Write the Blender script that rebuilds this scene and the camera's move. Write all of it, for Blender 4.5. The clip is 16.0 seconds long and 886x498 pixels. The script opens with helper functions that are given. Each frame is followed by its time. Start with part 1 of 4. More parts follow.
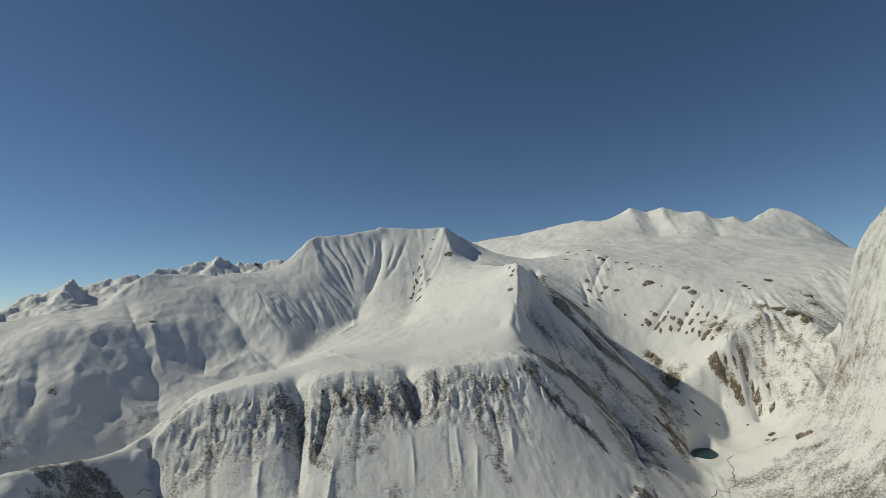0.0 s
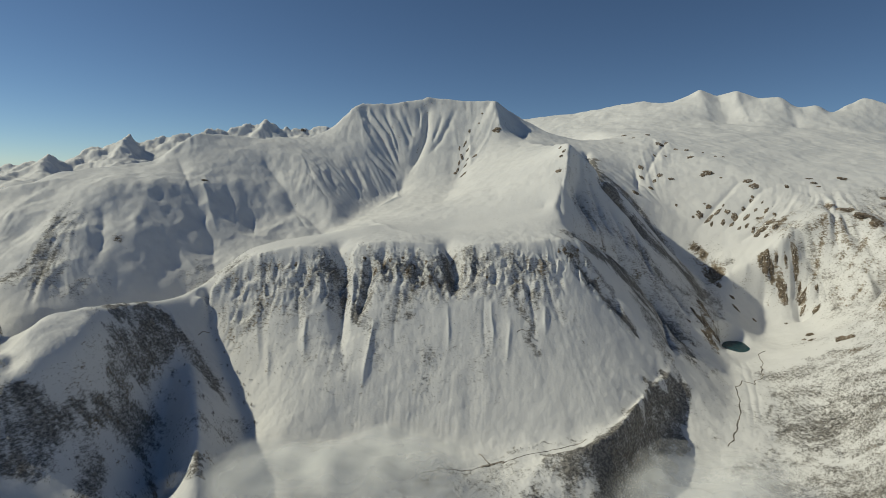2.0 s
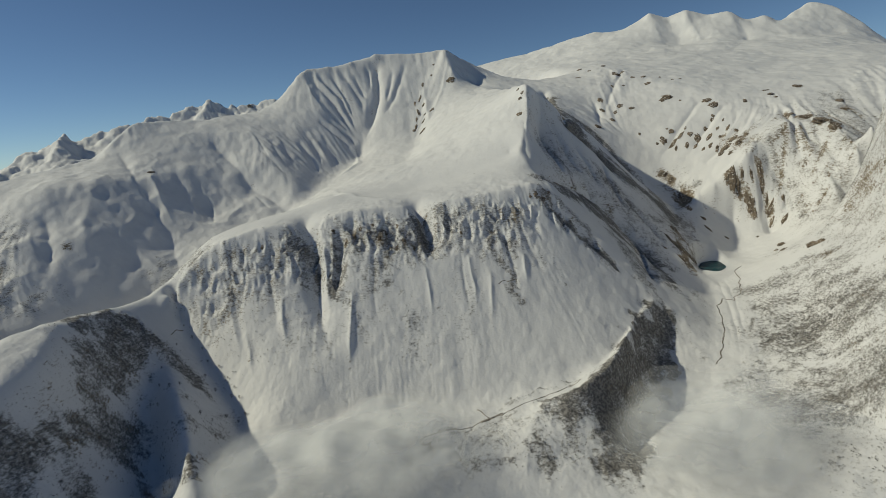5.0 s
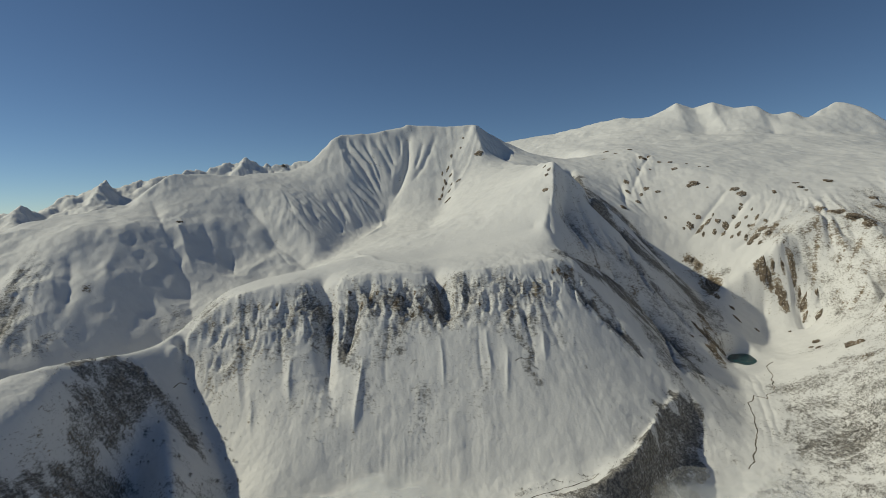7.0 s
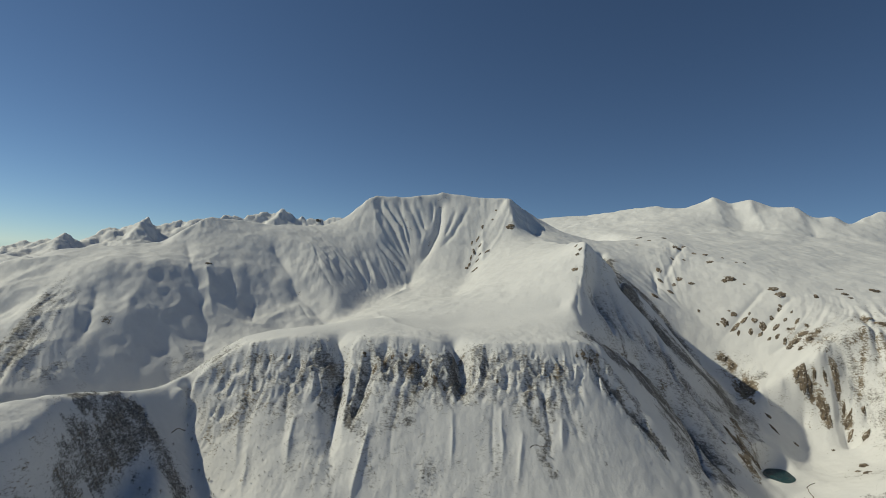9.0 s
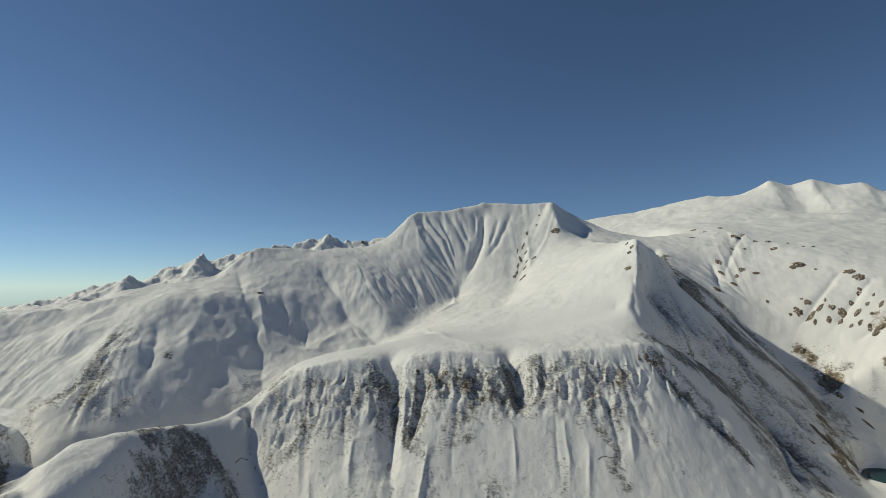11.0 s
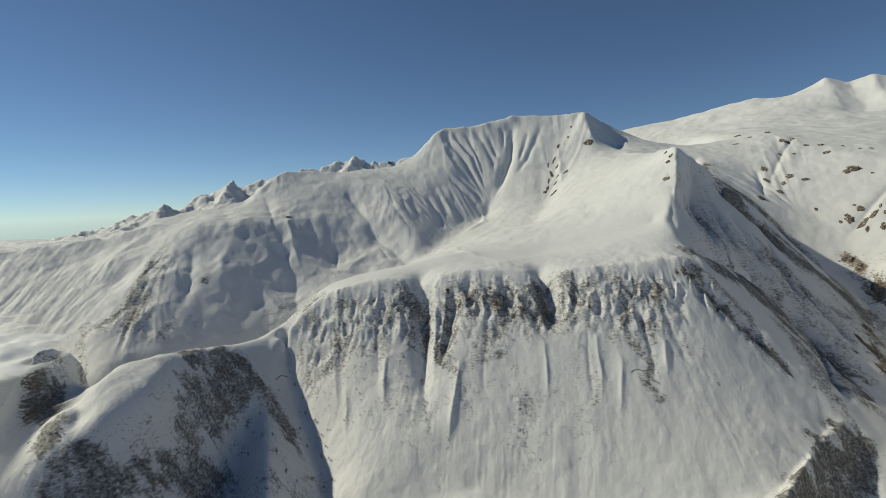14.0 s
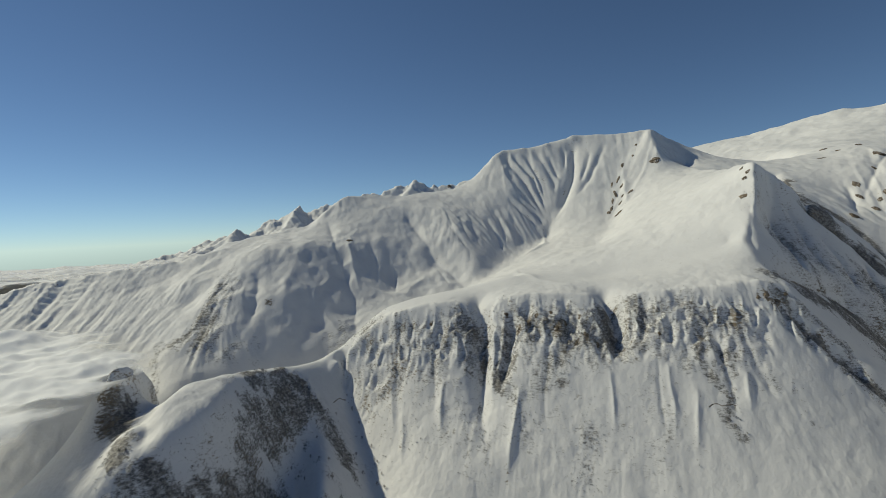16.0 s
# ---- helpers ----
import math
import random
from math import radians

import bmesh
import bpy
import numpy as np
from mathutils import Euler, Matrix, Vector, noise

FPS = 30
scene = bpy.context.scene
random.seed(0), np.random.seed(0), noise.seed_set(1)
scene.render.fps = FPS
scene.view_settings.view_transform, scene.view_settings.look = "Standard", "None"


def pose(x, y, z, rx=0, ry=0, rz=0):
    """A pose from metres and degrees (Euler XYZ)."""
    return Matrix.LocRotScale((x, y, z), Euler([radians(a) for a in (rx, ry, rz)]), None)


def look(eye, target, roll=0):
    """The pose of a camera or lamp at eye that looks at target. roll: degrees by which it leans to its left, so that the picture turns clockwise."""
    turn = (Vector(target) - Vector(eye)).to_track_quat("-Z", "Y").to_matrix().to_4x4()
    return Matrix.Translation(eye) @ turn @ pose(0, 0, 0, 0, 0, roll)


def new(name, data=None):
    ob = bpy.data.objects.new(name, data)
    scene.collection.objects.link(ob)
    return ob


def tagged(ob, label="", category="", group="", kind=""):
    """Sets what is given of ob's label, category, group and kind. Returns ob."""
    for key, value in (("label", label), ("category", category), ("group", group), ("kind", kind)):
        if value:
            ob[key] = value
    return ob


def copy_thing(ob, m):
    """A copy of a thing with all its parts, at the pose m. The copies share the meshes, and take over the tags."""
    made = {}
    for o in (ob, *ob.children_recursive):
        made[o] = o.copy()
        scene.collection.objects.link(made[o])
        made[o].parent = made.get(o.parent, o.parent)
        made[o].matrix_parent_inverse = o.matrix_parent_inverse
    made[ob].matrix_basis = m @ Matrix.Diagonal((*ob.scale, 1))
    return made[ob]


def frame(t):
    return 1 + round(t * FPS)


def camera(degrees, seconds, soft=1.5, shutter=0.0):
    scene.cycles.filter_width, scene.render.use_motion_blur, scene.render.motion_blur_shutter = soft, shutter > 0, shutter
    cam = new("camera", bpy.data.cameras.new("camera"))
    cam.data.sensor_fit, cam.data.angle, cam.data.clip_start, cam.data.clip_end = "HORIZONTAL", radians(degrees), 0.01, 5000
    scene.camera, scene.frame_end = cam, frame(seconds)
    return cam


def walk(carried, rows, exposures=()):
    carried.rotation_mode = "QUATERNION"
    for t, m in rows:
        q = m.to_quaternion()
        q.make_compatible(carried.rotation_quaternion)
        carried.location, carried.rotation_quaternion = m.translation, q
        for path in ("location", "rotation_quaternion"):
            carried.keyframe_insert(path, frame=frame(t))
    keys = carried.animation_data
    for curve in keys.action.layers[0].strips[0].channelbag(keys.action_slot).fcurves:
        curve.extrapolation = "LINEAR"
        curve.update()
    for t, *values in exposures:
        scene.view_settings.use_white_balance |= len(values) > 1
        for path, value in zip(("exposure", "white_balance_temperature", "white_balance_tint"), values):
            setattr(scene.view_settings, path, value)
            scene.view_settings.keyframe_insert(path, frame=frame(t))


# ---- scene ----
cam = camera(82.12, 16.0, soft=0.5)
ROWS = [
    (0, 0.0, 0.0, 760.0, 95.67, 1.88, -8.19),
    (0.5, 0.6, 5.9, 759.4, 87.71, 1.03, -5.73),
    (1, 1.2, 11.8, 758.8, 83.72, -0.50, -3.29),
    (1.5, 1.7, 17.7, 758.2, 80.89, -2.65, -2.92),
    (2, 2.3, 23.6, 757.5, 81.85, -1.77, -3.24),
    (2.5, 2.9, 29.5, 756.9, 78.95, 2.46, -3.14),
    (3, 3.5, 35.4, 756.3, 79.52, 1.14, -1.98),
    (3.5, 4.0, 41.3, 755.7, 79.88, 4.25, -3.90),
    (4, 4.6, 47.2, 755.1, 78.36, 7.22, -7.68),
    (6.5, 7.5, 76.7, 752.0, 76.84, 1.41, -6.12),
    (7, 8.1, 82.6, 751.4, 84.92, 1.71, -4.92),
    (7.5, 8.7, 88.5, 750.8, 86.39, 5.03, -4.63),
    (8, 9.2, 94.4, 750.2, 88.99, -0.46, -1.38),
    (8.5, 9.8, 100.3, 749.5, 91.72, 0.88, -2.44),
    (9, 10.4, 106.2, 748.9, 92.54, -4.23, -1.93),
    (9.5, 11.0, 112.1, 748.3, 94.11, -3.53, -0.16),
    (12, 13.8, 141.6, 745.2, 92.88, 2.75, 3.35),
    (12.5, 14.4, 147.5, 744.6, 89.99, 7.34, 1.30),
    (13, 15.0, 153.4, 744.0, 89.31, 9.34, 5.72),
    (13.5, 15.6, 159.3, 743.4, 87.64, 6.62, 8.28),
    (14, 16.1, 165.2, 742.8, 84.88, 2.38, 6.79),
    (14.5, 16.7, 171.1, 742.2, 85.61, 3.42, 4.15),
    (15, 17.3, 177.0, 741.6, 87.41, 3.89, 8.35),
    (15.5, 17.9, 182.9, 740.9, 88.37, 4.36, 12.03),
    (16, 18.5, 188.8, 740.3, 87.77, 2.96, 13.59),
]
walk(cam, [(t, pose(*row)) for t, *row in ROWS], ((0.0, 0.0), (4.0, -0.1), (7.0, -0.12), (9.5, 0.02), (12.5, 0.16), (16.0, 0.06)))

# ---- daylight ----
SUN_TO = Vector((-0.775, 0.16, 0.61)).normalized()
world = bpy.data.worlds.new("winter_sky")
scene.world = world
world.use_nodes = True
sky = world.node_tree.nodes.new("ShaderNodeTexSky")
sky.sky_type, sky.sun_disc = "NISHITA", False
sky.sun_elevation = math.asin(SUN_TO.z)
sky.sun_rotation = math.atan2(SUN_TO.x, SUN_TO.y)
sky.altitude, sky.air_density, sky.dust_density, sky.ozone_density = 2600, 0.78, 0.0, 1.5
back = world.node_tree.nodes["Background"]
back.inputs["Strength"].default_value = 0.063
tint = world.node_tree.nodes.new("ShaderNodeMix")
tint.data_type, tint.blend_type = "RGBA", "MULTIPLY"
tint.inputs[0].default_value, tint.inputs[7].default_value = 1.0, (0.85, 0.985, 1.028, 1)
world.node_tree.links.new(sky.outputs[0], tint.inputs[6])
world.node_tree.links.new(tint.outputs[2], back.inputs["Color"])
lamp = bpy.data.lights.new("sun", "SUN")
lamp.energy, lamp.angle, lamp.color = 3.15, radians(0.6), (0.985, 0.945, 0.73)
sun = new("sun", lamp)
sun.matrix_world = look((-1500, -200, 2500), Vector((-1500, -200, 2500)) - SUN_TO)

# ---- materials ----
class Maker:
    """A small helper for node trees."""

    def __init__(self, name, rough=0.6):
        self.m = bpy.data.materials.new(name)
        self.m.use_nodes = True
        self.n, self.l = self.m.node_tree.nodes, self.m.node_tree.links
        self.b = self.n["Principled BSDF"]
        self.b.inputs["Roughness"].default_value = rough
        self.b.inputs["Specular IOR Level"].default_value = 0.25
        self.where = self.n.new("ShaderNodeNewGeometry").outputs["Position"]

    def noise(self, size, detail=4, rough=0.55, stretch=None):
        t = self.n.new("ShaderNodeTexNoise")
        t.inputs["Scale"].default_value, t.inputs["Detail"].default_value, t.inputs["Roughness"].default_value = 1 / size, detail, rough
        src = self.where
        if stretch:
            v = self.n.new("ShaderNodeVectorMath")
            v.operation = "MULTIPLY"
            v.inputs[1].default_value = stretch
            self.l.new(src, v.inputs[0])
            src = v.outputs[0]
        self.l.new(src, t.inputs["Vector"])
        return t.outputs["Fac"]

    def attribute(self, name):
        a = self.n.new("ShaderNodeAttribute")
        a.attribute_name = name
        return a.outputs["Fac"]

    def math(self, op, a, b, clamp=False):
        k = self.n.new("ShaderNodeMath")
        k.operation, k.use_clamp = op, clamp
        for i, v in enumerate((a, b)):
            if isinstance(v, (int, float)):
                k.inputs[i].default_value = v
            else:
                self.l.new(v, k.inputs[i])
        return k.outputs[0]

    def step(self, v, a, b):
        k = self.n.new("ShaderNodeMapRange")
        k.interpolation_type = "SMOOTHSTEP"
        k.inputs["From Min"].default_value, k.inputs["From Max"].default_value = a, b
        self.l.new(v, k.inputs["Value"])
        return k.outputs["Result"]

    def mix(self, f, a, b):
        k = self.n.new("ShaderNodeMix")
        k.data_type = "RGBA"
        for i, v in ((0, f), (6, a), (7, b)):
            if isinstance(v, (int, float)):
                k.inputs[i].default_value = v
            elif isinstance(v, tuple):
                k.inputs[i].default_value = (*v, 1)
            else:
                self.l.new(v, k.inputs[i])
        return k.outputs[2]

    def colour(self, v):
        self.l.new(v, self.b.inputs["Base Color"])

    def bump(self, v, metres, strength=1.0):
        k = self.n.new("ShaderNodeBump")
        k.inputs["Distance"].default_value, k.inputs["Strength"].default_value = metres, strength
        self.l.new(v, k.inputs["Height"])
        self.l.new(k.outputs[0], self.b.inputs["Normal"])


def ground_material():
    k = Maker("snow_and_ground", 0.7)
    drift = k.noise(160, 5)
    crust = k.noise(22, 5, 0.6)
    fine = k.noise(5, 3)
    white = k.mix(k.step(drift, 0.35, 0.7), (0.68, 0.675, 0.667), (0.63, 0.627, 0.625))
    white = k.mix(k.math("MULTIPLY", k.step(crust, 0.52, 0.75), 0.30), white, (0.56, 0.555, 0.547))
    soil = k.mix(k.step(k.noise(14, 5, 0.7), 0.35, 0.65), (0.125, 0.096, 0.066), (0.26, 0.21, 0.15))
    scrub = k.mix(k.step(fine, 0.4, 0.62), (0.11, 0.105, 0.10), (0.27, 0.255, 0.235))
    grain = k.math("MULTIPLY", k.math("SUBTRACT", k.noise(8, 6, 0.8, (1, 1, 2.3)), 0.5), 2.0)
    dust = k.math("MULTIPLY", k.math("SUBTRACT", k.noise(38, 4, 0.6), 0.5), 1.0)
    ragged = k.math("ADD", grain, dust)
    rocky = k.step(k.math("ADD", k.attribute("rock"), ragged), 0.44, 0.66)
    wooded = k.step(k.math("ADD", k.attribute("scrub"), ragged), 0.26, 0.78)
    c = k.mix(wooded, white, scrub)
    k.colour(k.mix(rocky, c, soil))
    k.bump(k.math("ADD", k.math("MULTIPLY", crust, 1.0), k.math("MULTIPLY", fine, 0.55)), 5.0, 0.23)
    return k.m


def rock_material():
    k = Maker("brown_rock", 0.85)
    a = k.mix(k.step(k.noise(18, 6, 0.7), 0.38, 0.62), (0.085, 0.066, 0.049), (0.21, 0.165, 0.12))
    a = k.mix(k.math("MULTIPLY", k.step(k.noise(6, 4, 0.6), 0.57, 0.63), 0.7), a, (0.72, 0.70, 0.67))
    k.colour(a)
    k.bump(k.noise(4, 5, 0.7), 2.0, 0.8)
    return k.m


def twig_material():
    k = Maker("bare_twigs", 0.9)
    k.colour(k.mix(k.step(k.noise(30, 4), 0.35, 0.65), (0.13, 0.12, 0.112), (0.25, 0.23, 0.205)))
    return k.m


def water_material():
    k = Maker("lake_water", 0.25)
    k.b.inputs["Specular IOR Level"].default_value = 0.06
    k.colour(k.mix(k.step(k.noise(40, 3), 0.3, 0.7), (0.008, 0.034, 0.042), (0.013, 0.052, 0.06)))
    k.bump(k.noise(3, 2), 0.1, 0.3)
    return k.m


def mud_material():
    k = Maker("wet_dark_earth", 0.8)
    k.colour(k.mix(k.step(k.noise(7, 4), 0.4, 0.6), (0.06, 0.05, 0.042), (0.34, 0.30, 0.26)))
    return k.m


def cloud_material():
    """Drifting mist: white drops, thinned out by two sizes of noise and by the sheet's own edge."""
    k = Maker("mist", 1.0)
    k.colour(k.mix(k.step(k.attribute("thick"), 0.4, 0.9), (0.74, 0.755, 0.76), (0.93, 0.93, 0.925)))
    k.b.inputs["Specular IOR Level"].default_value = 0.0
    wisp = k.math("ADD", k.math("MULTIPLY", k.noise(150, 5, 0.6), 0.65), k.math("MULTIPLY", k.noise(45, 5, 0.65), 0.35))
    body = k.math("ADD", k.attribute("body"), k.math("MULTIPLY", k.math("SUBTRACT", wisp, 0.5), 1.5))
    alpha = k.math("MULTIPLY", k.step(body, 0.15, 1.05), k.attribute("thick"))
    glow = k.n.new("ShaderNodeBsdfTranslucent")
    glow.inputs["Color"].default_value = (0.92, 0.92, 0.92, 1)
    lit = k.n.new("ShaderNodeMixShader")
    lit.inputs[0].default_value = 0.1
    clear = k.n.new("ShaderNodeBsdfTransparent")
    out = k.n.new("ShaderNodeMixShader")
    k.l.new(k.b.outputs[0], lit.inputs[1])
    k.l.new(glow.outputs[0], lit.inputs[2])
    k.l.new(alpha, out.inputs[0])
    k.l.new(clear.outputs[0], out.inputs[1])
    k.l.new(lit.outputs[0], out.inputs[2])
    k.l.new(out.outputs[0], k.n["Material Output"].inputs["Surface"])
    return k.m


WATER, MUD, MIST = water_material(), mud_material(), cloud_material()
GROUND, ROCK, TWIG = ground_material(), rock_material(), twig_material()

# ---- the lie of the land: ridge and valley lines in metres ----
LINES = {}


def ridge(name, *points):
    LINES[name] = points


ridge("rim", (-529, 1250, 436), (-461, 1285, 495), (-396, 1301, 547), (-315, 1311, 569), (-190, 1327, 581), (-46, 1331, 589), (101, 1323, 586), (248, 1319, 593), (399, 1331, 607), (459, 1316, 565))
ridge("plateau", (-552, 1267, 455), (-498, 1310, 494), (-431, 1366, 561), (-355, 1412, 578), (-242, 1458, 589), (-119, 1496, 615), (-21, 1510, 605), (113, 1516, 603), (280, 1517, 636), (390, 1526, 670))
ridge("gap", (-51, 2266, 684), (-169, 2086, 627), (-251, 1871, 570), (-356, 1699, 524), (-499, 1578, 497), (-556, 1459, 428), (-612, 1373, 382), (-673, 1291, 360), (-734, 1166, 328), (-782, 987, 294))
ridge("facefoot", (-272, 994, 259), (-234, 985, 257), (-134, 992, 240), (-18, 983, 231), (96, 973, 232), (207, 954, 239), (320, 951, 249), (419, 972, 271), (505, 1039, 292), (589, 1126, 316))
ridge("road", (-22, 853, 208), (49, 879, 213), (134, 898, 220), (254, 907, 240), (333, 916, 247))
ridge("gorge", (656, 1122, 300), (623, 1088, 262), (567, 1028, 215), (505, 965, 178), (466, 917, 162), (398, 832, 145))
ridge("river", (975, 1413, 292), (864, 1281, 272), (724, 1049, 235), (655, 971, 205), (569, 898, 175))
ridge("shoulder", (512, 1802, 885), (525, 1746, 879), (635, 1787, 806), (751, 1796, 703), (858, 1771, 575), (927, 1725, 494), (952, 1615, 411))
ridge("frontedge", (524, 1741, 875), (479, 1607, 779), (417, 1504, 685), (438, 1426, 627), (462, 1326, 567))
ridge("frontface", (568, 1746, 793), (545, 1696, 719), (495, 1607, 663))
ridge("darkgully", (527, 1479, 609), (571, 1443, 541), (634, 1414, 467), (732, 1385, 361), (739, 1241, 312))
ridge("spur", (459, 1316, 564), (518, 1291, 490), (584, 1249, 413), (617, 1213, 366), (645, 1173, 331))
ridge("back", (700, 2020, 790), (788, 1938, 682), (890, 1896, 560), (975, 1814, 465), (1010, 1700, 420), (930, 1499, 363))
ridge("opp", (936, 2335, 831), (994, 2147, 721), (1050, 1970, 620), (1057, 1864, 523), (1059, 1743, 429))
ridge("farchain", (744, 4558, 1272), (1056, 4493, 1292), (1387, 4346, 1326), (1629, 4201, 1383), (1769, 4005, 1376), (1932, 3872, 1366), (1999, 3815, 1405), (2082, 3758, 1452), (2185, 3732, 1410), (2273, 3644, 1440), (2397, 3561, 1380), (2491, 3470, 1382), (2556, 3422, 1300), (2651, 3347, 1309), (2751, 3329, 1242), (2911, 3389, 1334), (3005, 3372, 1386), (3089, 3294, 1333), (3153, 3160, 1219), (3231, 2929, 980), (3399, 2727, 815))
ridge("snowshelf", (1118, 3296, 1083), (1243, 2762, 1022), (1346, 2370, 904), (1397, 2137, 822), (1479, 1979, 764), (1513, 1822, 725), (1556, 1702, 700), (1620, 1638, 691))
ridge("clifftop", (1054, 1704, 421), (1158, 1682, 502), (1242, 1656, 579), (1299, 1675, 625), (1418, 1666, 685), (1508, 1581, 662), (1422, 1397, 561))
ridge("clifffoot", (1035, 1687, 421), (1085, 1636, 394), (1176, 1618, 325), (1180, 1479, 330), (1209, 1362, 335), (1237, 1341, 360), (1354, 1371, 430))
ridge("lakeflat", (918, 1398, 292), (1028, 1408, 292), (1125, 1537, 300), (1090, 1354, 300))
ridge("hilltoe", (968, 1297, 285), (857, 1090, 252), (776, 946, 222), (689, 845, 190))
ridge("hillmid", (944, 1080, 264), (837, 880, 253), (697, 697, 241), (589, 575, 241))
ridge("hilltop", (1483, 1429, 764), (1486, 1398, 852), (1471, 1340, 925), (1431, 1250, 978), (1382, 1153, 1010), (1271, 972, 1021), (1203, 809, 1000))
ridge("hillslope", (1190, 1212, 399), (1097, 1027, 442), (906, 815, 356), (741, 652, 313))
ridge("skyline", (-1223, 1597, 671), (-1189, 1685, 696), (-1157, 1769, 734), (-1062, 1886, 757), (-944, 2004, 784), (-911, 2072, 846), (-874, 2140, 896), (-795, 2224, 904), (-661, 2320, 898), (-472, 2467, 922), (-380, 2540, 978), (-285, 2629, 1108), (-122, 2691, 1118), (78, 2736, 1167), (255, 2737, 1155), (404, 2714, 1158))
ridge("west", (-1660, 1349, 614), (-1566, 1394, 639), (-1475, 1445, 652), (-1358, 1515, 666), (-1284, 1560, 678), (-1181, 1625, 698), (-1093, 1669, 715))
ridge("bowlrib", (-285, 2629, 1106), (-228, 2499, 964), (-122, 2364, 809), (-52, 2266, 696))
ridge("peakrib", (405, 2714, 1153), (291, 2590, 1002), (246, 2433, 869), (194, 2259, 738), (119, 1961, 653))
ridge("bowlgully", (51, 2696, 1096), (14, 2531, 941), (-32, 2367, 776), (-51, 2266, 691))
ridge("domenose", (-944, 2004, 784), (-959, 1817, 732), (-930, 1650, 706))
ridge("domegully", (-626, 2279, 883), (-454, 2149, 816), (-337, 2008, 693), (-277, 1880, 593))
ridge("leftlow", (-1415, 1062, 390), (-1347, 1120, 417), (-1264, 1177, 456), (-1162, 1226, 479), (-1082, 1255, 489), (-981, 1281, 490))
ridge("knobcrest", (-637, 817, 481), (-641, 882, 490), (-642, 953, 496), (-621, 1090, 483), (-552, 1267, 455))
ridge("knobleft", (-624, 811, 411), (-650, 877, 450), (-670, 938, 473))
ridge("knobfront", (-655, 725, 400), (-622, 768, 438), (-588, 822, 460), (-556, 887, 472), (-581, 959, 482), (-606, 1040, 482), (-590, 1133, 468), (-552, 1255, 449))
ridge("knobrib", (-471, 1106, 351), (-390, 932, 325), (-360, 858, 308), (-334, 789, 292), (-305, 713, 267))
ridge("ravine", (-499, 1274, 395), (-412, 1144, 300), (-323, 1020, 233), (-303, 924, 207), (-260, 825, 182))
ridge("ravine2", (-501, 1071, 341), (-468, 961, 267), (-432, 875, 224), (-383, 789, 186))
ridge("knoblow", (-475, 620, 320), (-445, 690, 290), (-416, 754, 255))
ridge("crag", (-788, 927, 521), (-791, 961, 519), (-793, 998, 506), (-799, 1028, 481))
ridge("cragfoot", (-809, 900, 488), (-766, 873, 444), (-748, 902, 429), (-751, 944, 438), (-768, 1001, 459))
ridge("farwest", (-2687, 3243, 646), (-2565, 3342, 715), (-2460, 3482, 773), (-2390, 3590, 792), (-2289, 3597, 826), (-2199, 3826, 867), (-2083, 3944, 925), (-1893, 4094, 984), (-1748, 4153, 1029), (-1615, 4256, 1074), (-1419, 4327, 1120), (-1223, 4431, 1131), (-1050, 4479, 1157), (-823, 4524, 1151), (-202, 4595, 1155))
ridge("flatfoot", (-249, 921, 215), (-158, 885, 205), (-71, 844, 200))
ridge("litedge", (403, 2700, 1148), (418, 2549, 1028), (473, 2568, 986), (534, 2623, 962), (528, 2323, 919), (560, 2088, 893), (518, 1800, 883))
ridge("peakback", (404, 2714, 1158), (478, 2771, 1123), (550, 2836, 1095), (626, 2904, 1065), (709, 2986, 1038), (829, 3046, 928), (1009, 3186, 778))
ridge("westvalley", (-2100, 2000, 430), (-1850, 2350, 450), (-1500, 2750, 500), (-1150, 3050, 560), (-700, 3250, 600), (-100, 3400, 640), (500, 3500, 760))
ridge("westfoot", (-1500, 450, 120), (-1150, 720, 170), (-1030, 900, 210), (-1000, 1060, 240))
ridge("domeback", (-1700, 1500, 430), (-1500, 2000, 500), (-1150, 2500, 620), (-600, 2800, 700))
ridge("rightvalley", (1205, 1332, 369), (1376, 1398, 443), (1538, 1432, 512), (1692, 1447, 576))
ridge("cliffgroove", (1287, 1662, 581), (1310, 1598, 475), (1297, 1499, 394), (1214, 1343, 359))
ridge("cliffrib", (1270, 1666, 596), (1254, 1619, 500), (1255, 1579, 389), (1243, 1526, 323))
ridge("cliffrib2", (1437, 1642, 655), (1388, 1508, 543), (1350, 1395, 467))
ridge("peakspur", (2082, 3758, 1452), (2046, 3617, 1330), (1989, 3419, 1183))
ridge("peakspur2", (2273, 3644, 1440), (2239, 3498, 1315), (2186, 3294, 1162))
ridge("peakcleft", (2185, 3732, 1410), (2114, 3507, 1240), (2087, 3358, 1128))
ridge("peakspur3", (2491, 3470, 1382), (2458, 3345, 1257), (2400, 3163, 1123))
ridge("conefoot", (3005, 3372, 1386), (2911, 3187, 1218), (2806, 3010, 1080))
ridge("domeupper", (-1138, 1482, 627), (-1048, 1575, 680), (-930, 1650, 706), (-815, 1766, 715), (-727, 1853, 716), (-604, 1976, 722), (-446, 2110, 752))
ridge("domemiddle", (-1033, 1336, 540), (-942, 1408, 576), (-841, 1485, 592), (-754, 1593, 594), (-663, 1699, 593), (-553, 1806, 590), (-423, 1915, 608))
ridge("domelower", (-949, 1221, 473), (-872, 1296, 501), (-803, 1360, 508), (-742, 1435, 505), (-673, 1517, 498), (-580, 1616, 502), (-508, 1692, 531), (-426, 1763, 541), (-343, 1824, 554), (-271, 1866, 566))
